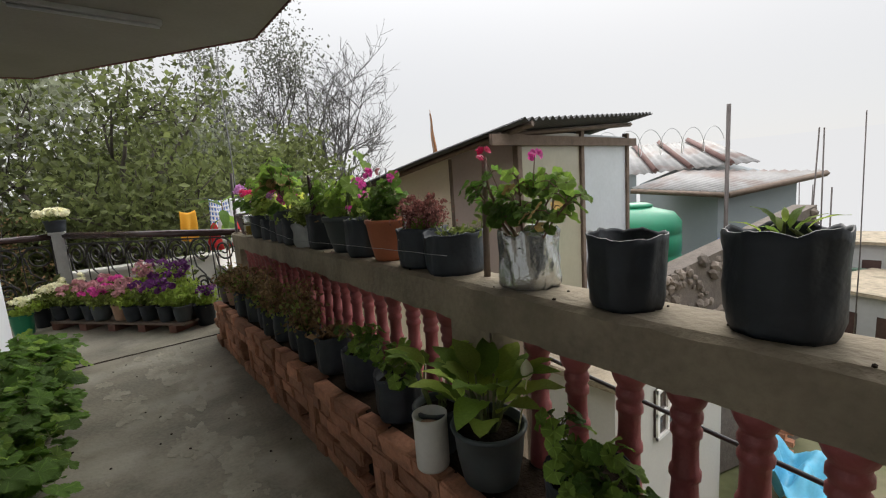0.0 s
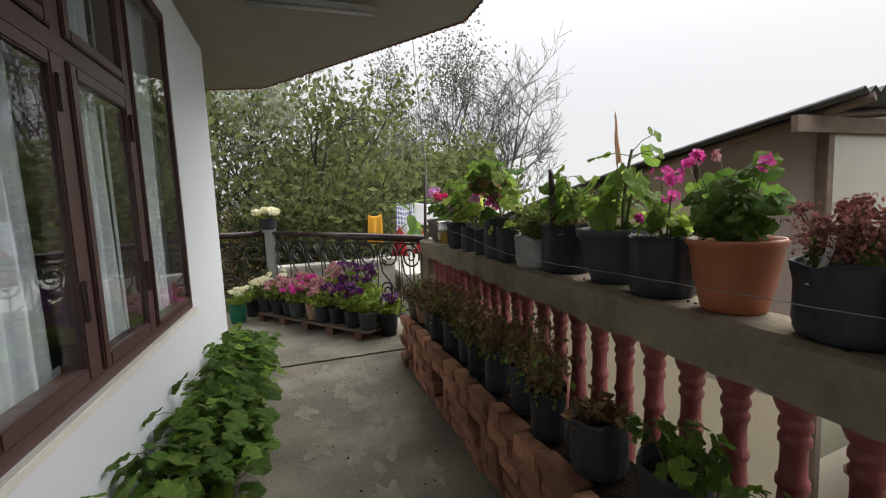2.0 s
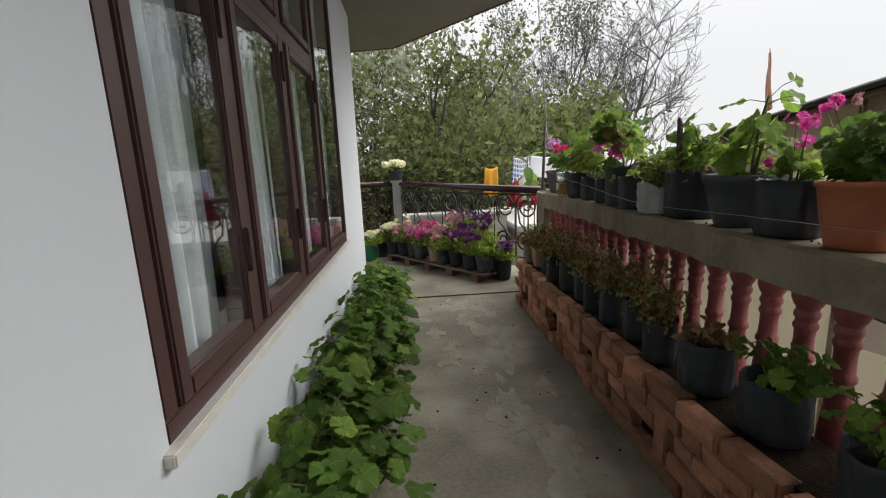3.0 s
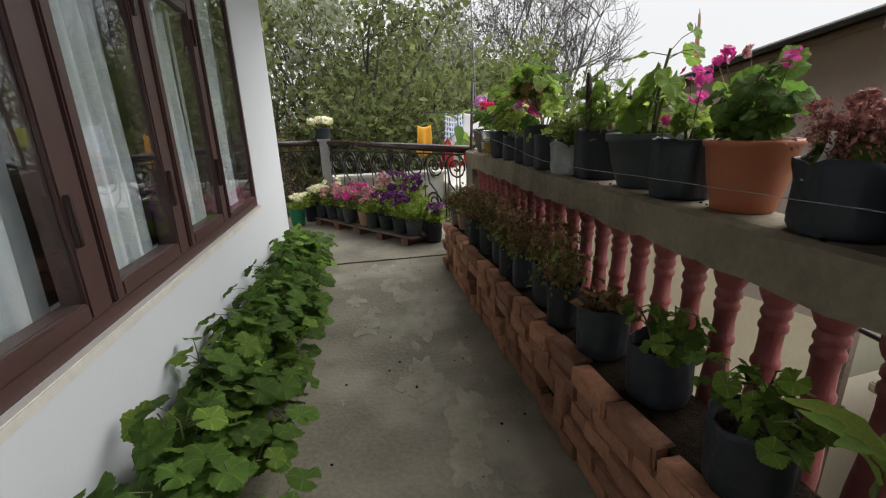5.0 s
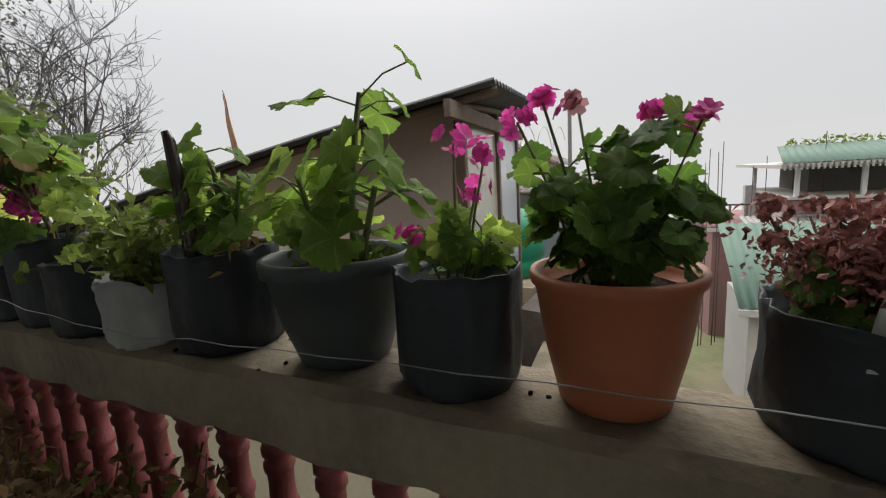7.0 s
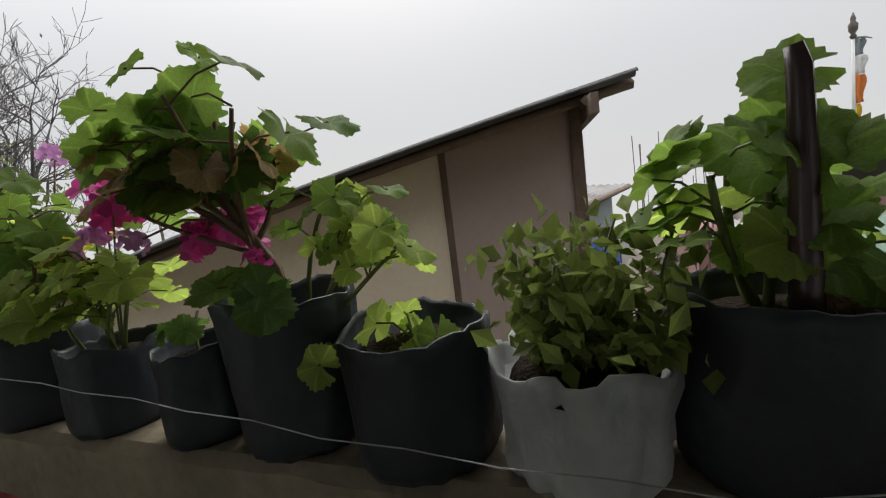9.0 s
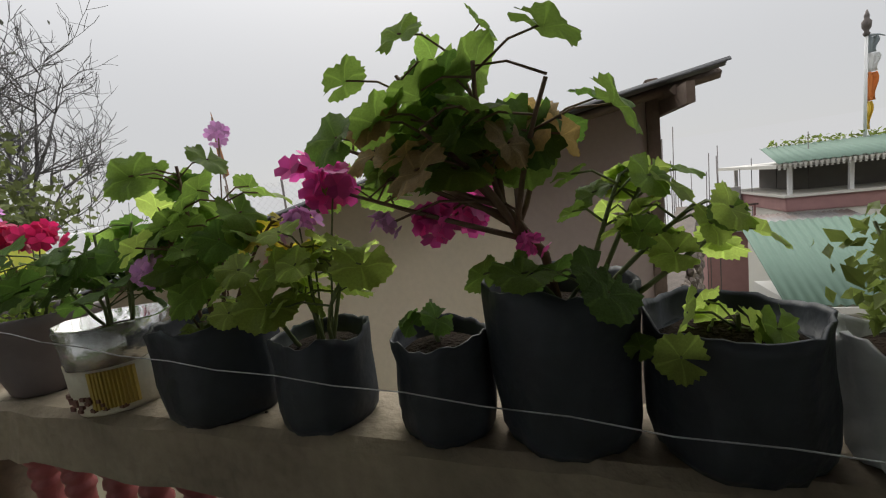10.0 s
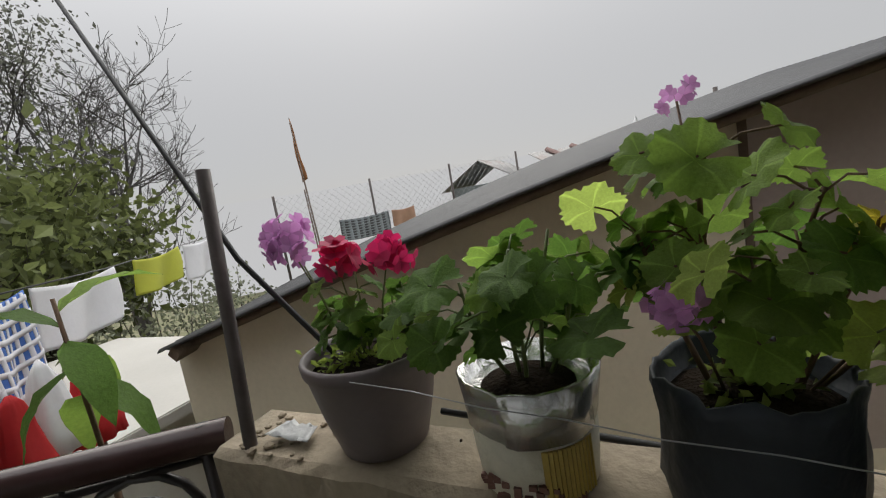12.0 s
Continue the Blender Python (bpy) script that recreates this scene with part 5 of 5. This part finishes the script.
geranium(t, b, [(-.03, .0, .33), (.05, -.08, .32), (-.06, -.11, .29), (.0, .06, .30)], .065, ["leaf_dark", "leaf", "leaf_dark"], 36, 11,
         [("lilac", (-.02, .14, .47), .045), ("lilac", (-.06, .10, .45), .035), ("crimson", (-.04, .01, .41), .048), ("crimson", (-.02, -.10, .41), .04), ("crimson", (.03, .02, .42), .02)])
bm = bmesh.new()
small_leaves(bm, (-.02, .04, b + .012), 120, (.038, .038, .008), .022, random.Random(4), .8)
part("undergrowth", bm, "leaf_lime", t)

# tie wire along the pots, end rod and cable
bm = bmesh.new()
pts = [(skew(y) + (-.012 if k % 2 else -.004) - (.025 if y > 4.3 else 0), y, 1.085 + .008 * math.sin(y * 3) - .032 * math.exp(-((y - 4.35) / .5) ** 2) + .125 * max(0, (y - 4.75) / 1.4) ** 1.15) for k, y in enumerate([2.75 + .12 * i for i in range(30)])]
tube(bm, pts, .0012, .0012, 4)
tagged(part("tie_wire", bm, "wire"), "thin galvanised wire strung along the pots", "wire")
bm = bmesh.new()
tube(bm, [(.975, 6.66, .30), (.985, 6.63, 1.0), (1.0, 6.59, 1.645)], .016, .015, 8)
tagged(part("end_rod", bm, "steel"), "rusty dark steel rod tied to the end of the balustrade", "rod")
bm = bmesh.new()
tube(bm, [(1.13, 6.25, 1.03), (1.08, 6.4, 1.18), (1.02, 6.57, 1.44), (1.35, 8.0, 3.2), (1.9, 10.2, 5.6)], .007, .007, 5)
tagged(part("cable", bm, "cable"), "black cable running up from the balustrade end", "cable")
bm = bmesh.new()
tube(bm, [(1.15, 6.2, 1.02), (1.12, 3.0, .70), (1.2, 1.0, .42), (1.3, -1.0, .25)], .008, .008, 5)
tagged(part("cable", bm, "cable"), "black cable sagging outside the balusters", "cable")

# crumbs of mortar and soil
rg = random.Random(77)
bm = bmesh.new()
for k in range(70):
    if k < 35:
        y = rg.uniform(1.6, 6.5)
        p, r = Vector((skew(y) + rg.uniform(.01, .19), y, 1.002)), rg.uniform(.002, .007)
    else:
        p, r = Vector((rg.uniform(-.5, .5), rg.uniform(2.4, 6.2), .003)), rg.uniform(.003, .009)
    bmesh.ops.create_icosphere(bm, subdivisions=1, radius=r, matrix=Matrix.Translation(p) @ Matrix.Diagonal((1, rg.uniform(.6, 1.4), .7, 1)))
tagged(part("crumb", bm, "soil"), "dark crumbs of soil and mortar on the cement", "debris", "", "stuff")


rg = random.Random(78)
bm = bmesh.new()
for k in range(34):
    y = rg.uniform(6.38, 6.68)
    r = rg.uniform(.005, .016)
    bmesh.ops.create_icosphere(bm, subdivisions=1, radius=r, matrix=Matrix.Translation((skew(y) + rg.uniform(.015, .17), y, 1.0 + r * .3)) @ Matrix.Diagonal((1, rg.uniform(.6, 1.5), .6, 1)))
tagged(part("mortar_lump", bm, "slab"), "grey lumps of spilt mortar on the coping end", "debris", "", "stuff")
bm = sheet((skew(6.5) + .05, 6.46, 1.012), (skew(6.5) + .06, 6.60, 1.012), (skew(6.5) + .12, 6.58, 1.014), (skew(6.5) + .11, 6.48, 1.013), 8, 5, lambda u, v: Vector((0, 0, .018 * noise.noise(Vector((u * 6, v * 5, 2))) + .008)), .001)
tagged(part("plastic_scrap", bm, "clear_bag"), "crumpled scrap of white plastic on the coping", "litter")


# ---------------------------------------------------------------- brick ledge and the pots on it
BX0, BY0, BY1, BH = 0.565, 0.9, 6.10, 0.405
ledge = thing("brick_ledge", (0, 0, 0), "low dry-laid ledge of upright and flat red clay bricks", "ledge")
ledge["kind"] = "structure"
part("core", box(BX0 + .055, .86, BY0, BY1 - .07, 0.0, BH - .012), "soil", ledge)
rg = random.Random(17)
brick_meshes = []
for k in range(6):
    bm = box(-.036, .036, -.108, .108, -.0385, .0385, .006)
    for v in bm.verts:
        v.co += Vector((rg.uniform(-.004, .004), rg.uniform(-.005, .005), rg.uniform(-.003, .003)))
    me = bpy.data.meshes.new("brick")
    bm.to_mesh(me)
    bm.free()
    me.materials.append(M["brick"])
    brick_meshes.append(me)


def lay(y, z, upright=False, tall=1.0, wide=1.0):
    """One brick of the ledge, centred at y and z, lying or standing on its end."""
    m = pose(BX0 + .036 + rg.uniform(-.011, .011), y, z, (90 if upright else 0) + rg.uniform(-1.5, 1.5), rg.uniform(-2, 2), rg.uniform(-2.5, 2.5))
    piece("brick", brick_meshes[rg.randrange(6)], ledge, m @ Matrix.Diagonal((1, tall if upright else wide, wide if upright else tall, 1)))


# five uneven courses with wide open upright joints; here and there a brick stands on its end
ups = []
for y in (5.62, 4.93, 4.35, 3.71, 3.02, 2.31):
    lay(y, .186, True, 1.0, 1.05)
    ups.append(y)
for c in range(5):
    y = BY1 - (c % 2) * .11
    while y > BY0:
        wide = rg.choice((1.0, 1.0, .95, .72, .5))
        n = .216 * wide
        if c in (1, 2) and any(y - n - .012 < q + .045 and y + .012 > q - .045 for q in ups):
            y -= .03
            continue
        if c == 3 or c in (1, 2) or rg.random() > .03:
            lay(y - n / 2, .0405 + c * .081 + (rg.uniform(-.004, .006) if c == 4 else 0), False, 1.0, wide)
        y -= n + rg.choice((.004, .008, .014, .026))
piece("brick", brick_meshes[0], ledge, pose(BX0 + .2, BY1 - .036, .0405, 0, 0, 90))
piece("brick", brick_meshes[2], ledge, pose(BX0 + .2, BY1 - .036, .2025, 0, 0, 90))
piece("brick", brick_meshes[3], ledge, pose(BX0 + .19, BY1 - .036, .3645, 0, 0, 90))

low = [(5.98, .075, .16, "clay", 1), (5.78, .085, .17, "clay", 2), (5.53, .06, .17, "poly", 13), (5.30, .07, .19, "poly", 3), (5.06, .075, .20, "poly", 4), (4.82, .065, .19, "poly", 5), (4.60, .06, .19, "poly", 6), (4.40, .065, .20, "poly", 7),
       (4.16, .075, .20, "poly", 8), (3.93, .07, .19, "poly", 9), (3.68, .095, .20, "poly", 10), (3.38, .095, .19, "poly", 11), (3.02, .095, .19, "poly", 12)]
for i, (y, r, h, mk, s) in enumerate(low):
    hard = mk == "clay"
    t = thing("potted_plant", (BX0 + .045 + r + .015 * (i % 3), y, BH), "pale clay pot with a bronze-leaved plant on bricks" if hard else "black planting bag with bronze and green foliage on bricks", "potted plant", "pots on the brick ledge")
    b = hard_pot(t, r, h, .72, mk if i else "mauvepot", .02, .006) if hard else poly_bag(t, r, h, 30 + s)
    if i < 10:
        bushy(t, b, .12, .27 if i > 1 else .15, "leaf_brown", 50 + s, 420, .034, 12, "stem_brown")
        bm = bmesh.new()
        for k in range(5):
            small_leaves(bm, (random.Random(s * 7 + k).uniform(-.07, .07), random.Random(s * 3 + k).uniform(-.07, .07), b + .04 + .03 * k), 22, (.04, .04, .03), .03, random.Random(s + k))
        part("green_foliage", bm, "leaf_small", t)
    elif i == 10:
        bushy(t, b, .12, .10, "leaf_brown", 70, 160, .05, 8, "stem_brown")
    else:
        geranium(t, b, [(-.05, .06, .29), (-.06, -.08, .26), (.03, .0, .31), (.02, -.1, .29)], .055, ["leaf", "leaf_dark", "leaf"], 80 + s, 11)
t = thing("potted_peace_lily", (.70, 2.48, BH), "dark plastic pot with a broad glossy-leaved peace lily", "potted plant")
b = hard_pot(t, .12, .19, .75, "greypot", .02, .006)
blades(t, b, 26, .155, ["leaf_lime", "leaf", "leaf_lime"], 41, .8, .6, 1.6)
bm = lathe([(.004, 0), (.012, .008), (.019, .022), (.019, .036), (.011, .052), (.002, .064)], 12)
tube(bm, [(0, 0, .004), (-.005, .02, -.10), (-.01, .05, -.24)], .003, .003, 4)
ob = part("white_bud", bm, "cream_petal", t, "white closed flower bud")
ob.location = (0.060, -0.116, 0.347)
t = thing("potted_lily", (.68, 2.72, BH), "small dark pot with long pale leaves on the brick ledge", "potted plant")
b = hard_pot(t, .09, .17, .75, "greypot", .02, .006)
blades(t, b, 8, .16, ["leaf_lime", "leaf", "leaf_lime"], 43, .5, .6, 1.3)
t = thing("cylinder_pot", (.60, 2.66, BH), "stained white plastic cylinder used as a pot", "pot")
part("pot", lathe([(.055, 0), (.057, .01), (.058, .17), (.06, .185), (.056, .187), (.05, .15)], 28, .02, 5), "white_plastic", t)
part("soil", lathe([(.03, .14), (.05, .145), (.03, .155), (.01, .16)], 12, .05, 3), "clay", t)
t = thing("potted_foliage", (.70, 2.12, BH), "dark planting bag with a mass of deep green leaves", "potted plant")
b = poly_bag(t, .11, .20, 44)
geranium(t, b, [(-.06, .08, .27), (.03, -.06, .26), (-.04, -.14, .22), (.02, .14, .30), (-.08, -.02, .22)], .06, ["leaf", "leaf_dark"], 45, 14)
t = thing("potted_foliage", (.72, 1.66, BH), "dark planting bag with drooping deep green leaves", "potted plant")
b = poly_bag(t, .11, .18, 46)
geranium(t, b, [(-.06, .05, .20), (.05, -.08, .21), (-.02, -.16, .18), (.04, .12, .20)], .06, ["leaf", "leaf_dark"], 47, 12)

# ---------------------------------------------------------------- geraniums along the house wall
rg = random.Random(61)
for i in range(10):
    y = 2.75 + i * .41
    r = .10
    t = thing("potted_geranium", (-.785 + rg.uniform(-.02, .02), y, 0), "lush green geranium in a black bag against the white wall", "potted plant", "geraniums along the wall")
    b = poly_bag(t, r, .17, 70 + i)
    k = 1.0 - .035 * i
    geranium(t, b, [(.02, .0, .46 * k), (.16, .06, .40 * k), (.16, -.10, .40 * k), (.29, .0, .29 * k), (.05, .16, .42 * k), (.04, -.17, .42 * k), (-.06, .05, .47 * k), (.27, .15, .22), (.30, -.12, .18)],
             .105 * (.9 + .1 * k), ["leaf_dark", "leaf_dark", "leaf_dark", "leaf"], 90 + i, 12, drop=.4, up=.5)

# ---------------------------------------------------------------- iron railing at the end, with its posts
RA, RB = Vector((.99, 6.80, 0)), Vector((-.55, 8.86, 0))


def scroll(bm, c, u, r, turns, flip, w=.007):
    pts = []
    for k in range(26):
        a = k / 25 * turns * 2 * math.pi
        q = r * (1 - .8 * k / 25)
        pts.append(c + u * (math.cos(a) * q * flip) + Vector((0, 0, math.sin(a) * q)))
    tube(bm, pts, w, w * .8, 5)


def railing(a, b, units):
    t = thing("iron_railing", tuple(a), "black wrought-iron railing of scrolls under a dark round handrail", "railing")
    t["kind"] = "structure"
    d = b - a
    u = d.normalized()
    part("handrail", tube(bmesh.new(), [Vector((0, 0, 1.0 if a.x > 0 else 1.06)) - u * .06, d + Vector((0, 0, 1.06))], .041, .041, 12), "rail", t)
    for z in (.95, .22):
        part("rail_bar", tube(bmesh.new(), [Vector((0, 0, z)), d + Vector((0, 0, z))], .010, .010, 6), "iron", t)
    step = d.length / units
    for i in range(units):
        c = u * step * (i + .5)
        bm = bmesh.new()
        scroll(bm, c + Vector((0, 0, .81)), u, .155, 1.9, 1, .013)
        part("scroll", bm, "iron", t)
        bm = bmesh.new()
        scroll(bm, c + u * .03 + Vector((0, 0, .40)), u, .12, 1.8, -1, .013)
        part("scroll", bm, "iron", t)
        bm = bmesh.new()
        tube(bm, [c + u * .13 + Vector((0, 0, .83)), c + u * .09 + Vector((0, 0, .62)), c - u * .02 + Vector((0, 0, .52)), c - u * .07 + Vector((0, 0, .22))], .011, .011, 5)
        tube(bm, [c - u * (step / 2) + Vector((0, 0, .22)), c - u * (step / 2) + Vector((0, 0, .98))], .007, .007, 5)
        part("s_bar", bm, "iron", t)
    for s in (.0, 1.0):
        part("foot", tube(bmesh.new(), [d * s + Vector((0, 0, -.1)), d * s + Vector((0, 0, 1.04))], .016, .016, 6), "iron", t)
    return t


railing(RA, RB, 8)
railing(Vector((-.68, 8.90, 0)), Vector((-2.5, 8.96, 0)), 6)
t = thing("railing_post", (-.61, 8.88, -.16), "square grey cement railing post", "post")
part("shaft", box(-.06, .06, -.06, .06, 0, 1.24, .008), "post", t)
part("cap", box(-.085, .085, -.085, .085, 1.24, 1.275, .006), "post", t)
t = thing("potted_primrose", (-.61, 8.88, 1.115), "black pot of cream flowers on the railing post", "potted plant")
b = hard_pot(t, .115, .15, .8, "poly", .02, .005)
bushy(t, b, .17, .08, "leaf_small", 101, 120, .05, 16, "stem", ("cream_petal", .045, 16, .03))

# pallet with the flowering pots at the end railing
u = (RB - RA).normalized()
n_in = Vector((-u.y, u.x, 0))
if n_in.y > 0:
    n_in = -n_in
c0 = RA + n_in * .30 + u * .35
t = thing("pallet", tuple(c0), "low reddish wooden pallet under a row of pots", "pallet")
for k in range(3):
    bm = bmesh.new()
    o = n_in * (-.15 + .15 * k)
    s = n_in * .055
    e = u * 1.95
    prism(bm, [o - s + Vector((0, 0, .065)), o + s + Vector((0, 0, .065)), o + s + e + Vector((0, 0, .065)), o - s + e + Vector((0, 0, .065))],
          [o - s + Vector((0, 0, .088)), o + s + Vector((0, 0, .088)), o + s + e + Vector((0, 0, .088)), o - s + e + Vector((0, 0, .088))])
    part("board", bm, "wood", t)
for k in range(5):
    o = u * (.1 + .43 * k)
    bm = bmesh.new()
    a, b_ = n_in * -.2, n_in * .215
    e = u * .10
    prism(bm, [o + a - Vector((0, 0, .012)), o + b_ - Vector((0, 0, .012)), o + b_ + e - Vector((0, 0, .012)), o + a + e - Vector((0, 0, .012))],
          [o + a + Vector((0, 0, .064)), o + b_ + Vector((0, 0, .064)), o + b_ + e + Vector((0, 0, .064)), o + a + e + Vector((0, 0, .064))])
    part("bearer", bm, "wood_red", t)
far = [(.10, "greypot", "leaf_lime", None), (.33, "poly", "leaf_lime", "purple"), (.55, "poly", "leaf_small", "purple"), (.78, "poly", "leaf_lime", "pink"), (1.0, "clay", "leaf_small", "pink"), (1.22, "greypot", "leaf_small", "magenta"),
       (1.44, "poly", "leaf_small", "pink"), (1.66, "poly", "leaf_small", "pink"), (1.86, "poly", "leaf_small", "cream_petal")]
for i, (s, mk, lk, fk) in enumerate(far):
    for row in (0, 1):
        p = c0 + u * (s + .1 * row + .03 * math.sin(i * 4.1 + row)) + n_in * (.10 - .22 * row + .02 * math.sin(i * 2.7))
        words = {"purple": "purple", "pink": "pale pink", "magenta": "magenta", "cream_petal": "cream"}.get(fk, "leafy")
        t = thing("potted_flower", (p.x, p.y, .09), f"{'dark' if mk in ('poly', 'greypot') else 'pale clay'} pot of {words} flowers by the iron railing" if fk else "dark pot of bright leaves by the iron railing", "potted plant", "pots by the end railing")
        b = hard_pot(t, .10, .18, .75, mk, .02, .005)
        tall = .42 if (fk in ("purple",) or (fk == "pink" and i == 3)) and row == 1 else .15 + .10 * abs(math.sin(i * 1.9 + row * 2.2))
        bushy(t, b, .16, tall, lk, 110 + i * 2 + row, 420, .05, 9, "stem", (fk, .046 if tall > .3 else .03, 14, .024) if fk else None)
for p, fk, lab in (((-1.02, 8.35, -.012), "cream_petal", "green pot of cream flowers by the house corner"), ((-.86, 8.62, -.012), "cream_petal", "dark pot of white flowers by the railing post"), ((.62, 6.95, -.012), "purple", "dark pot of purple flowers at the brick ledge end")):
    t = thing("potted_flower", p, lab, "potted plant")
    b = hard_pot(t, .11, .24, .8, "tank" if "green" in lab else "poly", .02, .005)
    bushy(t, b, .16, .16, "leaf_lime", 140, 380, .055, 10, "stem", (fk, .03, 9, .022))


# ---------------------------------------------------------------- beyond the end railing
def white_terrace():
    t = thing("neighbour_terrace", (1.4, 9.0, -3), "white rendered terrace of the next house with a low parapet", "house")
    part("wall", box(0, 2.2, 0, 3.2, 0, 3.2), "white_render", t)
    part("roof", box(-.1, 2.3, -.1, 3.3, 3.2, 3.3, .01), "white_render", t)


white_terrace()
t = thing("neighbour_terrace", (-.6, 9.7, -3), "white plastered ledge behind the iron railing", "house")
part("wall", box(0, 1.9, 0, .25, 0, 3.42), "white_render", t)
part("coping", box(-.05, 1.95, -.05, .3, 3.42, 3.48, .01), "white_render", t)


def hung_cloth(name, a, b, drop, mk, label, checks=None, fold=.03):
    """A cloth folded over a line from a to b."""
    a, b = Vector(a), Vector(b)
    t = thing(name, tuple(a), label, "laundry")
    d = b - a
    n = Vector((-d.y, d.x, 0)).normalized()
    bm = sheet((0, 0, 0), d, d + Vector((0, 0, -drop)), Vector((0, 0, -drop)), 24, 14, lambda u, v: n * (fold * math.sin(u * 11 + v * 2) * v) + Vector((0, 0, -.03 * math.sin(u * math.pi))), .006)
    part("cloth", bm, mk, t)
    if checks:
        for i in range(8):
            u = (i + .25) / 8
            q = [a + d * (u + s) - a for s in (0, .06)]
            bm = sheet(q[0], q[1], q[1] + Vector((0, 0, -drop)), q[0] + Vector((0, 0, -drop)), 2, 14, lambda s, v, u=u: n * (fold * math.sin((u + s * .06) * 11 + v * 2) * v + .004) + Vector((0, 0, -.03 * math.sin(u * math.pi))), .012)
            part("stripe", bm, checks, t)
        for j in range(8):
            v0 = (j + .3) / 8
            z = -drop * v0
            bm = sheet((0, 0, z), d + Vector((0, 0, z)), d + Vector((0, 0, z - drop * .05)), (0, 0, z - drop * .05), 24, 1, lambda u, v, v0=v0: n * (fold * math.sin(u * 11 + v0 * 2) * v0 + .005) + Vector((0, 0, -.03 * math.sin(u * math.pi))), .014)
            part("stripe", bm, checks, t)


LINE = [(.7, 7.75, 1.41), (1.9, 8.72, 1.40), (4.3, 10.6, 1.48)]
bm = tube(bmesh.new(), LINE, .004, .004, 4)
tagged(part("washing_line", bm, "cable"), "thin washing line beyond the railing", "line")
L0, L1 = Vector(LINE[0]), Vector(LINE[1])
hung_cloth("checked_cloth", (1.0, 7.98, 1.40), (1.28, 8.21, 1.40), .50, "cloth_blue", "blue and white checked cloth on the washing line", "cloth_white")
hung_cloth("white_cloth", (1.31, 8.23, 1.40), (1.95, 8.76, 1.40), .30, "cloth_white", "white cloth hung on the washing line")
hung_cloth("yellow_towel", (2.16, 8.92, 1.41), (2.9, 9.50, 1.435), .25, "cloth_yellow", "lime-yellow towel hung on the washing line")
hung_cloth("white_cloth", (3.0, 9.58, 1.437), (3.95, 10.33, 1.468), .34, "cloth_white", "white cloth hung on the washing line")
hung_cloth("amber_cloth", (.72, 8.6, 1.26), (.95, 8.8, 1.26), .42, "cloth_amber", "amber yellow cloth hung in the bushes", None, .04)
hung_cloth("checked_cloth", (6.3, 10.25, 1.34), (7.0, 9.68, 1.36), .36, "roofing", "dark checked cloth hung on the wire fence", "bluegrey")
hung_cloth("plaid_cloth", (7.05, 9.64, 1.36), (7.4, 9.36, 1.37), .3, "clay", "faded plaid cloth hung on the wire fence")
rg = random.Random(2)
for k, (x, y, z, mk, lab) in enumerate(((.97, 7.70, 1.0, "cloth_red", "red cloth bunched on a stick"), (1.09, 7.76, 1.07, "cloth_white", "white cloth bunched on a stick"), (1.26, 7.86, 1.0, "cloth_red", "red cloth bunched on a stick"))):
    t = thing("bunched_cloth", (x, y, -.16), lab, "cloth")
    z += .16
    part("cloth", lathe([(.02, z - .245), (.09, z - .26), (.085, z - .18), (.06, z - .08), (.045, z + .01), (.03, z + .06), (.008, z + .09)], 40, .45, k + 3, .6, .2), mk, t)
    part("stick", tube(bmesh.new(), [(0, 0, 0), (0, 0, z - .1)], .008, .008, 5), "wood", t)

t = thing("rubber_plant", (1.035, 7.38, -.16), "tall thin plant with drooping dark leaves", "plant")
part("stem", tube(bmesh.new(), [(0, 0, 0), (.01, .01, .9), (.0, .03, 1.55)], .012, .006, 6), "stem_brown", t)
rg = random.Random(6)
for k in range(7):
    a = k * 2.3
    q = Vector((0, .03, 1.50 - .045 * k))
    u_ = Vector((math.cos(a) * .65, math.sin(a) * .65, .25 if k < 2 else -.55)).normalized()
    side = u_.cross(Vector((0, 0, 1))).normalized()
    up = side.cross(u_)
    s = rg.uniform(.27, .36)
    piece("leaf", BLADES["leaf_dark" if k % 3 else "leaf"][k % 3], t, Matrix(((side.x * s, u_.x * s, up.x * s, q.x), (side.y * s, u_.y * s, up.y * s, q.y), (side.z * s, u_.z * s, up.z * s, q.z), (0, 0, 0, 1))))

# tube light on the soffit, tarp and clutter below
t = thing("tube_light", (.0, 5.98, 2.9), "white fluorescent batten fixed to the soffit, unlit", "lamp")
part("batten", box(-.48, .48, -.03, .03, -.045, .0, .006), "post", t)
part("tube", tube(bmesh.new(), [(-.46, 0, -.06), (.46, 0, -.06)], .014, .014, 10), "post", t)
t = thing("tarp", (6.1, 2.7, -3.05), "crumpled sky-blue tarpaulin on the ground below", "tarp")
part("cloth", sheet((-.5, -.45, .1), (.5, -.45, .1), (.5, .45, .3), (-.5, .45, .3), 16, 16, lambda u, v: Vector((0, 0, .5 * noise.noise(Vector((u * 4, v * 4, 1))) + .35)), .01), "tarp", t)


def hut():
    t = thing("hut", (12.0, 9.1, -4), "small hut with a grey-green corrugated gable roof", "hut")
    part("wall", box(-1.0, 1.0, -.9, .9, 0, 5.55), "bluegrey", t)
    roof_sheet(t, (-1.2, -1.1, 5.5), (1.2, -1.1, 5.5), (1.2, 0, 6.15), (-1.2, 0, 6.15), 16, "old_roof")
    roof_sheet(t, (1.2, 1.1, 5.5), (-1.2, 1.1, 5.5), (-1.2, 0, 6.15), (1.2, 0, 6.15), 16, "old_roof")


hut()
